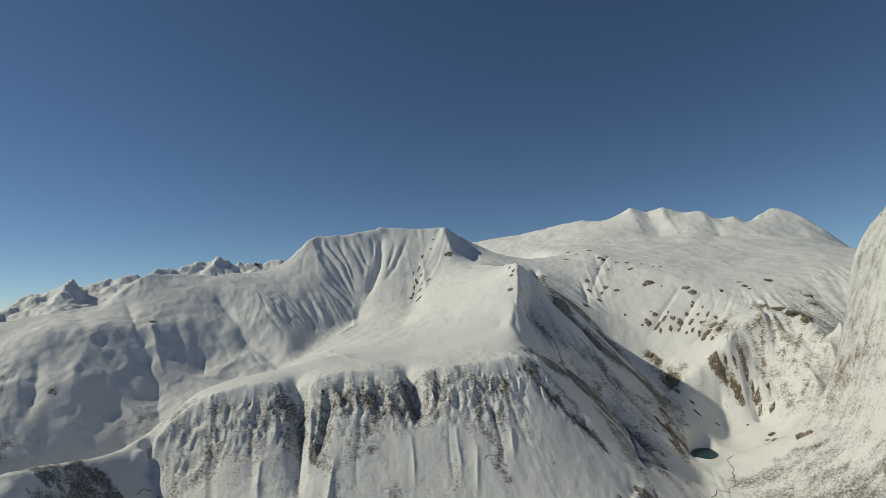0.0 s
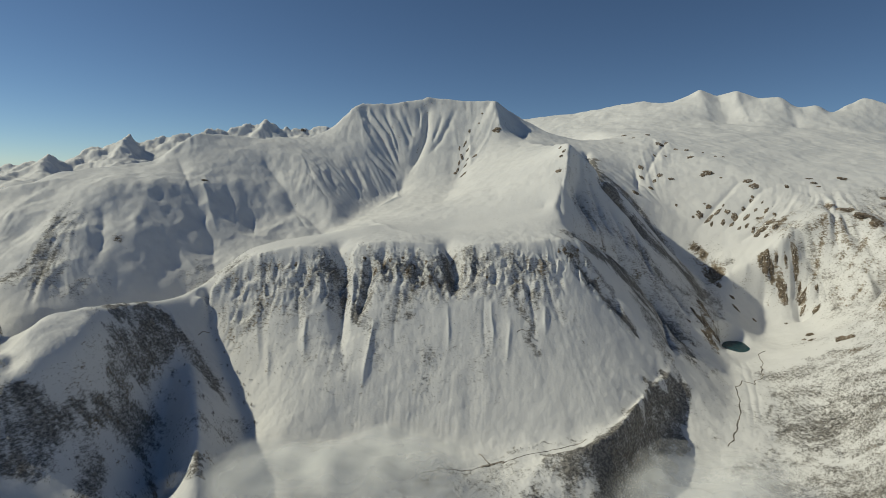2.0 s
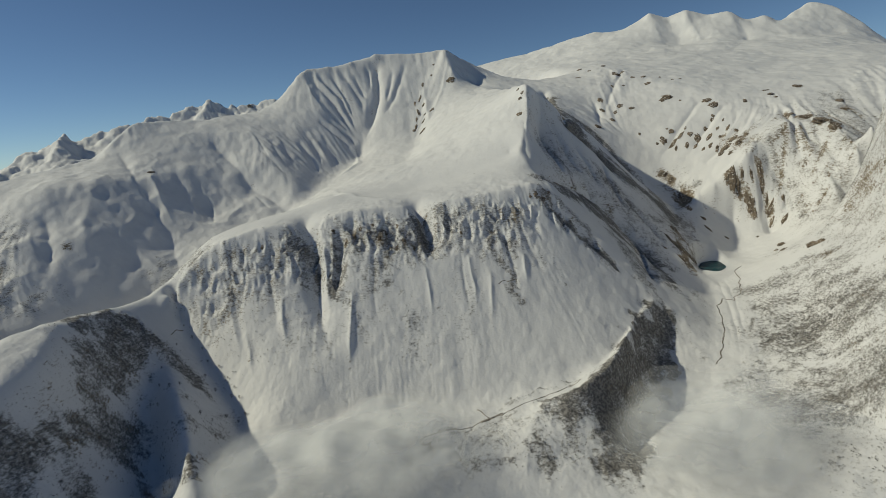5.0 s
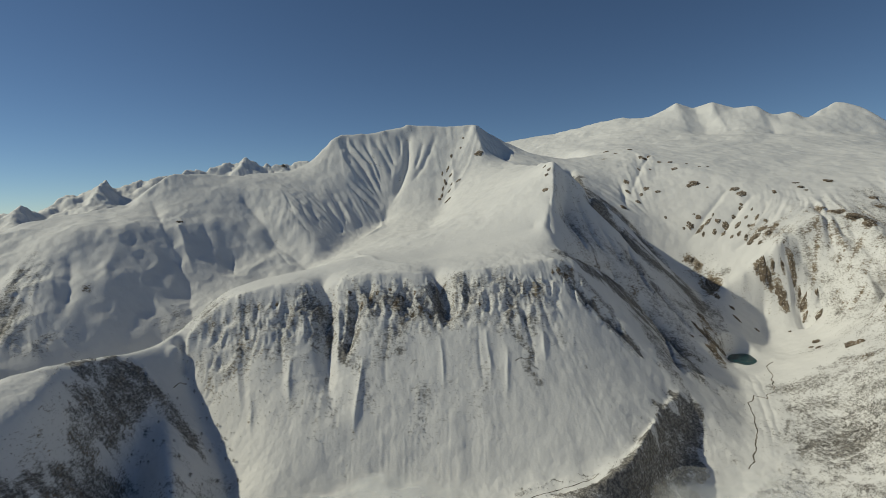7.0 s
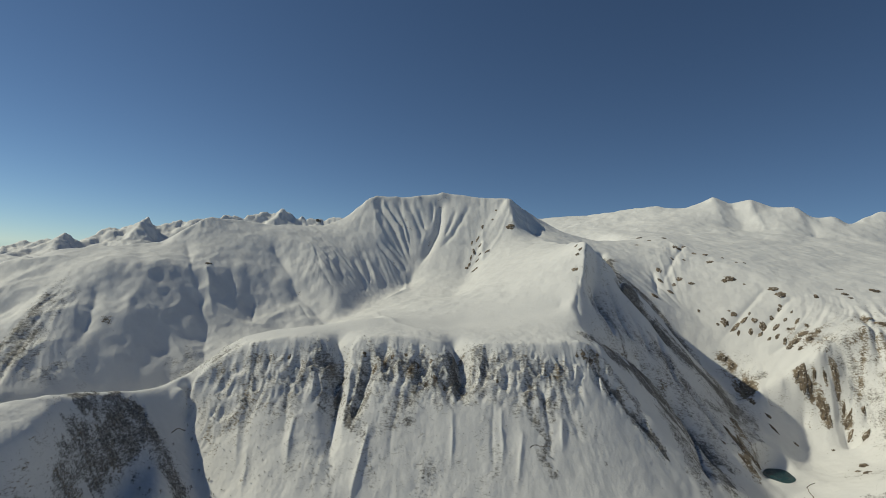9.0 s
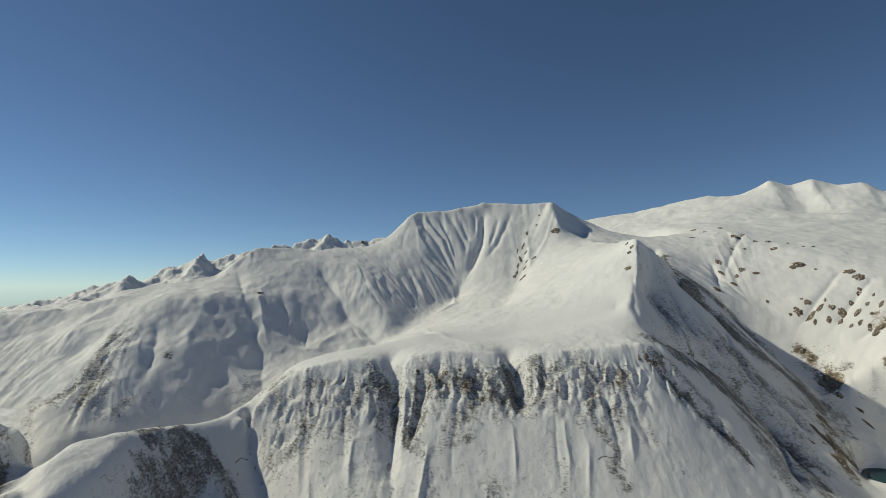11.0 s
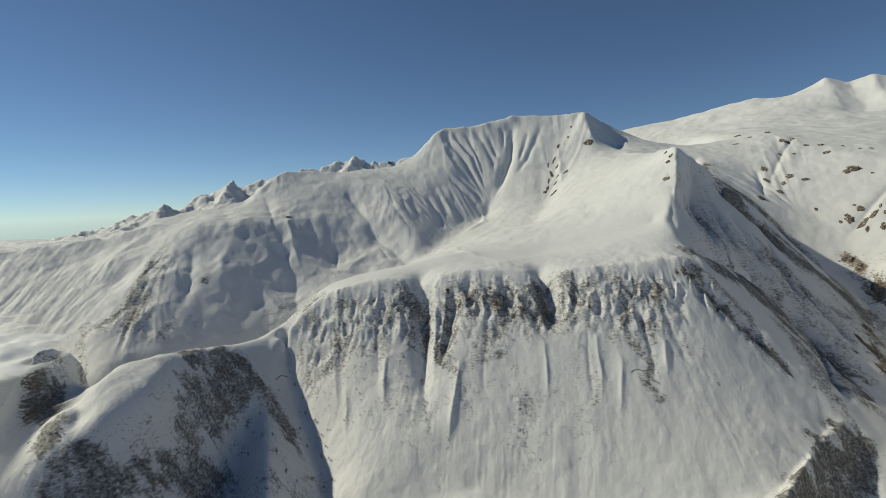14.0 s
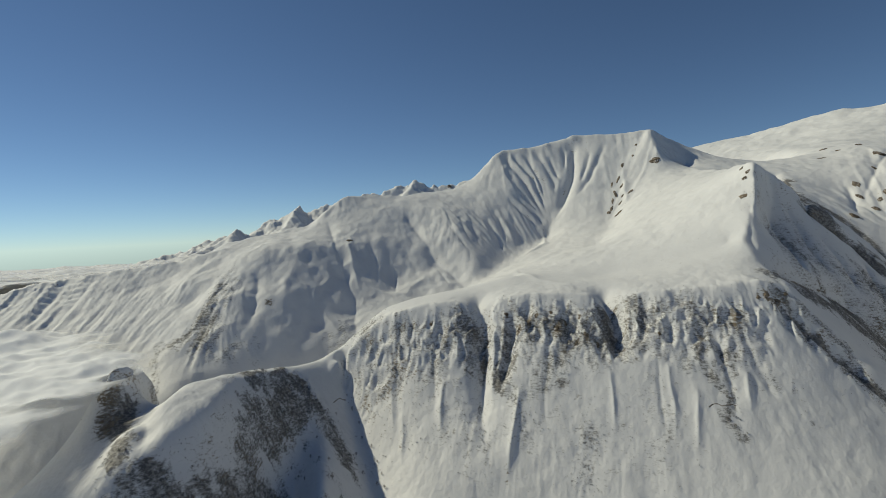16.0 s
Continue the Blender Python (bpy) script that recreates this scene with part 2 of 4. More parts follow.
ridge("domefoot", (-882, 1128, 414), (-834, 1195, 433), (-778, 1246, 437), (-719, 1304, 433), (-656, 1375, 424))
ridge("leftupper", (-1529, 1262, 537), (-1435, 1327, 571), (-1330, 1392, 593), (-1220, 1464, 609), (-1099, 1539, 626), (-988, 1594, 648))
ridge("leftmiddle", (-1427, 1183, 478), (-1346, 1249, 511), (-1247, 1310, 536), (-1136, 1369, 549), (-1018, 1409, 555))
ridge("westcleft", (-2316, 3580, 801), (-2137, 3455, 669))
ridge("westcleft2", (-2001, 3956, 910), (-1822, 3800, 732))
ridge("westcleft3", (-1518, 4287, 1037), (-1362, 4147, 861))
ridge("westcleft4", (-1124, 4442, 1118), (-1005, 4297, 950))
ridge("westrib", (-2390, 3590, 874), (-2317, 3399, 794), (-2263, 3190, 663))
ridge("westrib2", (-2083, 3943, 1010), (-2030, 3693, 866), (-2006, 3477, 730))
ridge("westrib3", (-1615, 4255, 1155), (-1614, 4082, 1027))
ridge("westrib4", (-1223, 4430, 1228), (-1248, 4278, 1085))
ridge("gorgeedge", (627, 1138, 318), (539, 1077, 312), (476, 1002, 300), (403, 920, 285), (328, 885, 268), (261, 892, 250), (222, 849, 232), (189, 774, 212))

# ---- terrain: ridge and valley lines, relaxed into slopes, then gullied ----
CX, CY = 9.0, 94.0
R_IN, R_OUT = 120.0, 4880.0
SHARP = ("rim", "gorgeedge", "skyline", "west", "litedge", "peakback", "shoulder", "frontedge", "farchain", "farwest", "clifftop", "crag", "spur", "bowlrib", "peakspur", "peakspur2", "peakspur3", "cliffrib", "cliffrib2", "westrib", "westrib2", "westrib3", "westrib4")


def hashed(ix, iy, seed):
    n = (ix * 374761393 + iy * 668265263 + seed * 974634777) & 0x7FFFFFFF
    n = ((n ^ (n >> 13)) * 1274126177) & 0x7FFFFFFF
    return ((n ^ (n >> 16)) & 0xFFFF) / 65535.0


def vnoise(x, y, seed=0):
    """Value noise in -1..1 on a unit lattice."""
    fx, fy = np.floor(x), np.floor(y)
    ix, iy = fx.astype(np.int64), fy.astype(np.int64)
    u, v = x - fx, y - fy
    u, v = u * u * (3 - 2 * u), v * v * (3 - 2 * v)
    a, b = hashed(ix, iy, seed), hashed(ix + 1, iy, seed)
    c, d = hashed(ix, iy + 1, seed), hashed(ix + 1, iy + 1, seed)
    return 2 * (a + (b - a) * u + (c - a) * v + (a - b - c + d) * u * v) - 1


def fbm(x, y, octaves=4, seed=0):
    total, amp = 0.0, 1.0
    for k in range(octaves):
        ca, sa = math.cos(k * 1.1), math.sin(k * 1.1)
        total = total + amp * vnoise((ca * x - sa * y) * 2 ** k, (sa * x + ca * y) * 2 ** k, seed + k * 17)
        amp *= 0.5
    return total


def azimuths(fine):
    left, right = np.radians(-66), np.radians(62)
    front = np.arange(left, right, fine)
    rear = np.linspace(right, left + 2 * math.pi, int((2 * math.pi - (right - left)) / (fine * 14)) + 2)[:-1]
    return np.concatenate([front, rear])


def radii(n):
    return R_IN * (R_OUT / R_IN) ** np.linspace(0, 1, n)


def fixed_cells(az, nr):
    """The ridge and valley lines laid on the polar grid."""
    na = len(az)
    tot, cnt = np.zeros((na, nr)), np.zeros((na, nr))
    edges = np.concatenate([az, [az[0] + 2 * math.pi]])
    for line in LINES.values():
        p = np.array(line, float)
        for a, b in zip(p[:-1], p[1:]):
            n = max(2, int(np.hypot(*(b - a)[:2]) / 3))
            q = a + (b - a) * np.linspace(0, 1, n)[:, None]
            ang = np.arctan2(q[:, 0] - CX, q[:, 1] - CY)
            ang = np.where(ang < az[0], ang + 2 * math.pi, ang)
            i = np.clip(np.searchsorted(edges, ang) - 1, 0, na - 1)
            i = np.where((ang - edges[i]) > (edges[i + 1] - ang), (i + 1) % na, i)
            r = np.hypot(q[:, 0] - CX, q[:, 1] - CY)
            j = np.clip(np.round(np.log(r / R_IN) / np.log(R_OUT / R_IN) * (nr - 1)).astype(int), 0, nr - 1)
            np.add.at(tot, (i, j), q[:, 2])
            np.add.at(cnt, (i, j), 1)
    fixed = cnt > 0
    z = np.where(fixed, tot / np.maximum(cnt, 1), 0)
    r = radii(nr)
    deg = np.degrees(az)
    rear = (deg > 75) & (deg < 280)
    for radius, height, where in ((R_IN, 60, deg > -999), (430, 90, deg > -999), (1500, 330, rear), (3300, 820, rear), (R_OUT, 560, deg > -999)):
        j = int(np.argmin(np.abs(np.log(r / radius))))
        fixed[where, j], z[where, j] = True, height
    return fixed, z


def relax(z, fixed, az, iterations):
    """Membrane between the fixed lines, on the log-polar grid."""
    na, nr = z.shape
    gap = np.diff(np.concatenate([az, [az[0] + 2 * math.pi]]))
    ratio = (math.log(R_OUT / R_IN) / (nr - 1)) ** 2
    wr, wl = ratio / gap ** 2, ratio / np.roll(gap, 1) ** 2
    wr, wl = np.minimum(wr, 60)[:, None], np.minimum(wl, 60)[:, None]
    ii, jj = np.meshgrid(np.arange(na), np.arange(nr), indexing="ij")
    masks = [((ii + jj) % 2 == k) & ~fixed for k in (0, 1)]
    for _ in range(iterations):
        for m in masks:
            inner = np.empty_like(z)
            inner[:, 1:-1] = z[:, 2:] + z[:, :-2]
            inner[:, 0], inner[:, -1] = 2 * z[:, 1], 2 * z[:, -2]
            mean = (inner + wr * np.roll(z, -1, 0) + wl * np.roll(z, 1, 0)) / (2 + wr + wl)
            z = np.where(m, z + 1.75 * (mean - z), z)
    return z


def sample(z, az, x, y):
    """Height by bilinear lookup on the polar grid."""
    na, nr = z.shape
    ang = np.arctan2(x - CX, y - CY)
    ang = np.where(ang < az[0], ang + 2 * math.pi, ang)
    edges = np.concatenate([az, [az[0] + 2 * math.pi]])
    i = np.clip(np.searchsorted(edges, ang, side="right") - 1, 0, na - 1)
    u = (ang - edges[i]) / (edges[i + 1] - edges[i])
    f = np.clip(np.log(np.maximum(np.hypot(x - CX, y - CY), 1) / R_IN) / math.log(R_OUT / R_IN) * (nr - 1), 0, nr - 1.001)
    j = f.astype(int)
    v, k = f - j, (i + 1) % na
    return (z[i, j] * (1 - v) + z[i, j + 1] * v) * (1 - u) + (z[k, j] * (1 - v) + z[k, j + 1] * v) * u


def base_height():
    z, az = None, None
    for fine, nr, n in ((2.4, 45, 300), (1.2, 90, 220), (0.6, 180, 180), (0.3, 360, 140)):
        new_az = azimuths(math.radians(fine))
        fixed, lines = fixed_cells(new_az, nr)
        if z is None:
            z0 = np.full(lines.shape, 500.0)
        else:
            r = radii(nr)
            z0 = sample(z, az, CX + np.sin(new_az)[:, None] * r, CY + np.cos(new_az)[:, None] * r)
        z, az = relax(np.where(fixed, lines, z0), fixed, new_az, n), new_az
    sharp = np.zeros(z.shape)
    r = radii(z.shape[1])
    gx, gy = CX + np.sin(az)[:, None] * r, CY + np.cos(az)[:, None] * r
    for name in SHARP:
        sharp = np.maximum(sharp, np.exp(-(near_line(gx, gy, LINES[name])[0] / (0.02 * r + 12)) ** 2))
    crisp = z
    for _ in range(6):
        soft = 0.25 * (np.roll(z, 1, 0) + np.roll(z, -1, 0)) + 0.5 * z
        soft[:, 1:-1] = 0.25 * (soft[:, 2:] + soft[:, :-2]) + 0.5 * soft[:, 1:-1]
        z = soft
    return z + (crisp - z) * sharp, az


def near_line(x, y, line):
    """Distance to a plan polyline and the share of the way along it."""
    best, along = np.full(np.shape(x), 1e9), np.zeros(np.shape(x))
    p = np.array(line, float)[:, :2]
    for k, (a, b) in enumerate(zip(p[:-1], p[1:])):
        d = b - a
        s = np.clip(((x - a[0]) * d[0] + (y - a[1]) * d[1]) / (d @ d), 0, 1)
        dist = np.hypot(x - a[0] - s * d[0], y - a[1] - s * d[1])
        along = np.where(dist < best, (k + s) / (len(p) - 1), along)
        best = np.minimum(best, dist)
    return best, along


def ramp(v, a, b):
    s = np.clip((v - a) / (b - a), 0, 1)
    return s * s * (3 - 2 * s)

WOODS, CHUTES, RIBS, BROKEN, THAWED, OUTCROPS = [], [], [], [], [], []


def wood(width, share, *points):
    WOODS.append((width, share, points))


def chute(width, depth, *points):
    CHUTES.append((width, depth, points))


def rib(width, height_of, *points):
    RIBS.append((width, height_of, points))


def broken(width, depth, *points):
    BROKEN.append((width, depth, points))


def thaw(width, share, *points):
    THAWED.append((width, share, points))


def outcrop(x, y, half_width, half_length):
    OUTCROPS.append((x, y, half_width, half_length))


# scrub and bare wood, on the near face partly its shade: half width in metres, share of cover, plan line
wood(9.2, 0.6, (-156, 1164), (-142, 1075))
wood(19.4, 0.3, (49, 1141), (50, 1085))
wood(16.4, 0.55, (36, 1074), (37, 1040))
wood(12.9, 0.4, (254, 1309), (243, 1204))
wood(7.6, 0.4, (-133, 1076), (-124, 1015))
wood(12.9, 0.25, (72, 1120), (73, 1085))
wood(9.5, 0.3, (209, 1206), (205, 1161))
wood(8, 0.3, (154, 1205), (149, 1118))
wood(28.8, 0.5, (8, 872), (198, 884))
wood(32.9, 0.6, (3, 858), (206, 867))
wood(9.3, 0.7, (-14, 894), (71, 924))
wood(6.1, 0.6, (148, 927), (364, 941))
wood(20.3, 0.93, (-604, 1058), (-561, 1155))
wood(25.5, 0.93, (-548, 1150), (-481, 1126), (-418, 1084))
wood(29.3, 0.93, (-512, 1114), (-524, 1035), (-532, 957))
wood(28.6, 0.93, (-543, 1116), (-563, 1001))
wood(17.7, 0.8, (-529, 952), (-511, 902))
wood(29.7, 0.93, (-503, 846), (-484, 923), (-473, 871))
wood(32.5, 0.93, (-545, 789), (-524, 822))
wood(18.1, 0.6, (-491, 972), (-450, 938))
wood(15.8, 0.45, (-423, 1007), (-389, 995))
wood(14.3, 0.38, (-605, 1005), (-522, 868))
wood(7.6, 0.7, (-405, 1075), (-362, 1028))
wood(12.5, 0.5, (-500, 1020), (-462, 1008))
wood(8, 0.8, (-377, 937), (-364, 918))
wood(18.2, 0.75, (-344, 986), (-332, 1019))
wood(20.7, 0.7, (-361, 893), (-346, 990))
wood(14, 0.6, (-342, 811), (-334, 781))
wood(30.7, 0.93, (-581, 731), (-538, 772))
wood(32.2, 0.93, (-571, 702), (-528, 726))
wood(19.6, 0.8, (-492, 793), (-458, 732))
wood(10.4, 0.93, (-437, 854), (-424, 832))
wood(10.7, 0.93, (-343, 825), (-328, 791))
wood(21.6, 0.8, (-473, 770), (-445, 708))
wood(21.2, 0.6, (-417, 757), (-342, 721))
wood(20.3, 0.6, (-993, 1546), (-952, 1417), (-928, 1319))
wood(34.5, 0.58, (-915, 1375), (-893, 1280))
wood(16.4, 0.6, (-805, 1310), (-818, 1273))
wood(18.1, 0.45, (-774, 1345), (-764, 1307))
wood(18.9, 0.85, (-983, 1495), (-930, 1341), (-950, 1238))
wood(27.7, 0.85, (-907, 1344), (-882, 1247))
wood(17.2, 0.6, (-821, 1285), (-819, 1251))
wood(19.6, 0.6, (-984, 1245), (-959, 1191))
wood(23.2, 0.45, (-813, 1263), (-795, 1294))
wood(11.7, 0.7, (-965, 1212), (-795, 1015))
wood(16.8, 0.9, (634, 1750), (816, 1731), (964, 1633))
wood(43.4, 0.5, (543, 1612), (712, 1576), (816, 1456))
wood(18.4, 0.95, (479, 1377), (594, 1407), (653, 1353))
wood(29.3, 0.85, (637, 1297), (677, 1239), (716, 1214))
wood(13.8, 0.75, (458, 1308), (529, 1272), (544, 1215))
wood(27.4, 0.6, (782, 1506), (773, 1329))
wood(21.9, 0.5, (508, 1632), (554, 1508))
wood(15.4, 0.9, (414, 1323), (459, 1313))
wood(47.3, 0.35, (1408, 1752), (1300, 1498))
wood(29.1, 0.5, (1112, 1822), (970, 1607))
wood(22.2, 0.7, (1012, 1611), (899, 1400))
wood(23.1, 0.6, (1049, 1790), (1107, 1750))
wood(121.6, 0.8, (885, 1014), (959, 898))
wood(121, 0.85, (723, 775), (792, 742))
wood(49.1, 0.5, (674, 903), (810, 931))
wood(66.9, 0.4, (619, 604), (685, 642))
wood(21.3, 0.75, (800, 949), (876, 819))
wood(16.3, 0.7, (790, 894), (827, 774))
wood(55.5, 0.55, (1218, 1195), (1212, 1137))
wood(29.6, 0.3, (709, 1136), (657, 1019))
wood(62.3, 0.4, (1451, 1422), (1284, 1206))
wood(15.8, 0.5, (930, 1115), (966, 904))
wood(12.8, 0.6, (740, 828), (762, 714))
wood(24.2, 1, (-778, 921), (-744, 871))
wood(23.7, 1, (-767, 940), (-692, 844))
wood(20.8, 0.93, (-640, 805), (-631, 775))
wood(30, 0.93, (-594, 766), (-548, 786))
wood(82.3, 0.3, (-368, 1154), (166, 1101))
wood(15, 0.55, (-229, 1157), (-209, 1088))
wood(15.9, 0.5, (175, 1163), (156, 1072))
wood(12.1, 0.5, (-74, 1132), (-59, 1084))
# bands below the rim: scrub, with cover raised to darken the shaded snow too
wood(44.2, 0.66, (-283, 1262), (-69, 1250))
wood(53.6, 0.68, (-82, 1254), (321, 1256))
wood(34.1, 0.55, (-255, 1282), (-150, 1280))
wood(40.1, 0.62, (47, 1273), (191, 1264))
wood(61.7, 0.58, (-585, 1473), (-393, 1227))
wood(26.7, 0.72, (-204, 1290), (-165, 1218))
wood(26.6, 0.62, (-264, 1280), (-245, 1176))
wood(26.8, 0.75, (-189, 1297), (-166, 1229))
wood(15.4, 0.75, (-115, 1244), (-96, 1154))
wood(25.8, 0.6, (-64, 1265), (-47, 1174))
wood(32.9, 0.75, (8, 1289), (20, 1221))
wood(26.5, 0.85, (82, 1301), (84, 1224))
wood(29.4, 0.75, (156, 1299), (167, 1232))
wood(13, 0.75, (248, 1283), (266, 1191), (286, 1102))
wood(9.2, 0.6, (322, 1211), (343, 1158))
wood(12.7, 0.7, (420, 1277), (489, 1246), (533, 1200))
wood(19.2, 0.5, (171, 1214), (165, 1175))
wood(17.8, 0.5, (53, 1111), (39, 1034))
wood(12, 0.4, (-38, 1115), (-26, 1081))
wood(33.6, 0.9, (795, 2127), (915, 1924), (961, 1610))
wood(42.5, 0.85, (711, 1608), (755, 1548))
wood(21.3, 0.9, (427, 1394), (597, 1442), (734, 1406), (759, 1320))
wood(48.6, 0.85, (690, 1363), (723, 1261))
wood(80.3, 0.56, (561, 1634), (706, 1499), (776, 1452))
wood(59.4, 0.5, (511, 1643), (558, 1490), (616, 1377))
wood(40.7, 0.55, (610, 1334), (751, 1355))
wood(37.5, 0.7, (789, 1505), (907, 1536))
wood(14, 0.8, (544, 1636), (579, 1504))
wood(114.4, 0.56, (1515, 1646), (1120, 1049))
wood(68.7, 0.6, (1711, 1809), (1235, 1159))
wood(54.5, 0.35, (721, 1498), (795, 1339))
wood(66, 0.45, (543, 1612), (782, 1506))
wood(108.4, 0.4, (1521, 1777), (1423, 1466))
wood(67.3, 0.4, (1340, 1617), (1306, 1442))
wood(50.1, 0.45, (796, 1656), (903, 1575))
wood(57.6, 0.25, (49, 872), (196, 868))
wood(23.3, 0.8, (943, 1511), (894, 1376))
wood(18, 0.8, (875, 1991), (966, 1864), (955, 1628))
wood(61.1, 0.66, (1396, 1274), (1375, 1205), (1361, 1162))
wood(57.0, 0.6, (1354, 1264), (1288, 1125))
wood(44.1, 0.5, (1634, 1576), (1237, 1098))
wood(27.8, 1.0, (603, 1111), (551, 1062), (507, 1004))
wood(40.9, 1.0, (478, 981), (407, 906), (360, 850))
wood(45.9, 1.0, (416, 902), (370, 828), (336, 765))
wood(29.6, 1.0, (629, 1107), (582, 1042), (527, 979), (472, 907), (391, 780))
wood(29.5, 1.0, (367, 889), (314, 876), (265, 871))
wood(23.3, 0.8, (249, 855), (219, 795), (220, 768))
wood(27.7, 0.75, (298, 849), (263, 783))
wood(19.5, 0.55, (27, 881), (104, 845), (182, 834))
wood(21.2, 0.55, (-7, 837), (88, 813), (170, 789))
wood(5.6, 0.8, (-19, 883), (71, 899), (135, 903))
wood(32.0, 1.0, (817, 2342), (680, 1755), (753, 1719))
wood(30.7, 1.0, (753, 1719), (826, 1670), (918, 1659), (935, 1569))
wood(25.4, 1.0, (473, 1448), (515, 1403), (594, 1442))
wood(19.9, 1.0, (594, 1442), (648, 1399), (710, 1426))
wood(21.7, 1.0, (718, 1411), (730, 1331), (724, 1244))
wood(11.6, 1.0, (421, 1298), (470, 1270), (517, 1246), (546, 1204))
wood(25.2, 0.72, (626, 1265), (626, 1197), (631, 1157))
wood(29.3, 0.55, (715, 1615), (733, 1538))
wood(33.2, 0.62, (782, 1531), (833, 1481), (815, 1420))
wood(35.5, 0.42, (574, 1677), (601, 1558), (642, 1532))
wood(25.6, 0.45, (558, 1738), (542, 1639))
wood(36.5, 0.62, (-438, 1276), (-347, 1271), (-301, 1230))
wood(35.6, 0.6, (-413, 1225), (-348, 1214))
wood(18.7, 0.75, (-277, 1275), (-261, 1213))
wood(12.3, 0.5, (-202, 1185), (-173, 1088), (-152, 1043))
# next five follow the chutes: scrub plus their shade, painted as dense cover
wood(32.8, 0.9, (-216, 1302), (-181, 1270), (-169, 1211))
wood(15.3, 0.95, (-112, 1273), (-116, 1176))
wood(19.7, 0.95, (86, 1316), (106, 1228))
wood(13.1, 0.9, (9, 1311), (10, 1227))
wood(11.9, 0.9, (158, 1291), (154, 1231))
wood(40.3, 0.72, (-122, 1294), (-35, 1272), (71, 1271))
wood(28.6, 0.6, (-74, 1226), (41, 1218))
wood(17.9, 0.6, (-114, 1262), (-116, 1176))
wood(17.3, 0.5, (-73, 1196), (-78, 1121))
wood(11.4, 0.75, (-11, 1184), (7, 1175))
wood(9.6, 0.65, (41, 1132), (34, 1086), (23, 1042))
wood(28.8, 0.72, (102, 1321), (119, 1223))
wood(32.4, 0.7, (168, 1286), (231, 1256))
wood(23.5, 0.5, (176, 1214), (232, 1200))
wood(9.8, 0.45, (179, 1195), (169, 1108))
wood(9.0, 0.8, (275, 1281), (291, 1216), (293, 1156), (285, 1100))
wood(10.6, 0.5, (338, 1239), (356, 1179))
wood(19.8, 0.45, (304, 1274), (382, 1279))
wood(9.2, 0.5, (398, 1186), (395, 1142))
wood(29.0, 0.55, (-905, 1337), (-921, 1412), (-943, 1513))
wood(27.6, 0.6, (-848, 1248), (-880, 1336))
wood(16.4, 0.5, (-814, 1327), (-806, 1282))
wood(26.7, 0.7, (1321, 1727), (1319, 1635), (1326, 1560), (1283, 1443))
wood(45.5, 0.5, (1380, 1665), (1390, 1583), (1343, 1488))
wood(49.4, 0.5, (1317, 1658), (1337, 1586))
wood(51.3, 0.5, (1373, 1522), (1356, 1428))
wood(46.3, 0.42, (1303, 1462), (1340, 1392))
wood(25.9, 0.45, (1119, 1388), (1108, 1266))
wood(27.3, 0.72, (1051, 1202), (1082, 1119))
wood(42.3, 0.72, (930, 1213), (1004, 1150), (1041, 1078))
wood(40.7, 0.74, (891, 1146), (967, 1094), (996, 1032))
wood(39.3, 0.77, (834, 1060), (933, 1044), (955, 991))
wood(37.6, 0.78, (796, 985), (892, 986), (920, 955))
wood(36.1, 0.78, (768, 925), (868, 925))
wood(21.6, 0.45, (794, 1227), (769, 1129))

# chutes cut into the slopes: half width, depth, plan line
chute(31.1, 46, (-187, 1352), (-165, 1284), (-158, 1225), (-154, 1144), (-135, 1058))
chute(17.9, 33, (-105, 1285), (-108, 1229), (-123, 1155))
chute(12.9, 14, (12, 1315), (13, 1221))
chute(27.0, 51, (89, 1356), (114, 1280), (109, 1192))
chute(15.4, 16, (165, 1302), (162, 1228))
chute(8.1, 6, (272, 1286), (289, 1218), (293, 1162), (284, 1096))
chute(7.2, 4, (334, 1244), (351, 1184), (360, 1140))
chute(11.0, 10, (-269, 1291), (-268, 1232), (-238, 1108))
chute(9.9, 5, (-352, 1273), (-348, 1214), (-301, 1063))
chute(12.7, 6, (-412, 1300), (-411, 1243), (-375, 1173))
chute(8.0, 4, (-204, 1203), (-188, 1137), (-158, 1052))
chute(6.7, 4, (175, 1204), (169, 1136), (169, 1088))
chute(7.9, 4, (-23, 1248), (-34, 1166), (-26, 1090))
chute(10.5, 6, (233, 1265), (230, 1191))
chute(8.2, 6, (210, 1288), (206, 1211))
chute(10.7, 10, (-69, 1312), (-61, 1243))
chute(16.3, 19, (-248, 2606), (-159, 2501), (-94, 2402), (-52, 2328))
chute(14.1, 18, (-200, 2608), (-121, 2523), (-77, 2425), (-47, 2344))
chute(12.1, 14, (-149, 2618), (-87, 2501), (-56, 2386))
chute(12.2, 14, (-43, 2620), (3, 2513))
chute(21.0, 35, (70, 2676), (51, 2538), (10, 2421), (-32, 2308))
chute(12.0, 14, (135, 2633), (76, 2476))
chute(12.2, 13, (199, 2658), (120, 2508), (51, 2402))
chute(12.2, 11, (-97, 2634), (-29, 2516), (-15, 2430))
chute(12.4, 11, (19, 2673), (31, 2546))
chute(11.4, 13, (-175, 2395), (-106, 2350), (-66, 2309))
chute(9.1, 11, (-152, 2425), (-81, 2361))
chute(11.2, 11, (-208, 2370), (-129, 2312), (-76, 2281))
chute(9.6, 5, (-422, 2095), (-366, 2031), (-322, 1980), (-305, 1880))
chute(10.1, 5, (-349, 2172), (-310, 2073), (-279, 2015))
chute(12.3, 7, (-289, 2222), (-236, 2124), (-199, 2036))
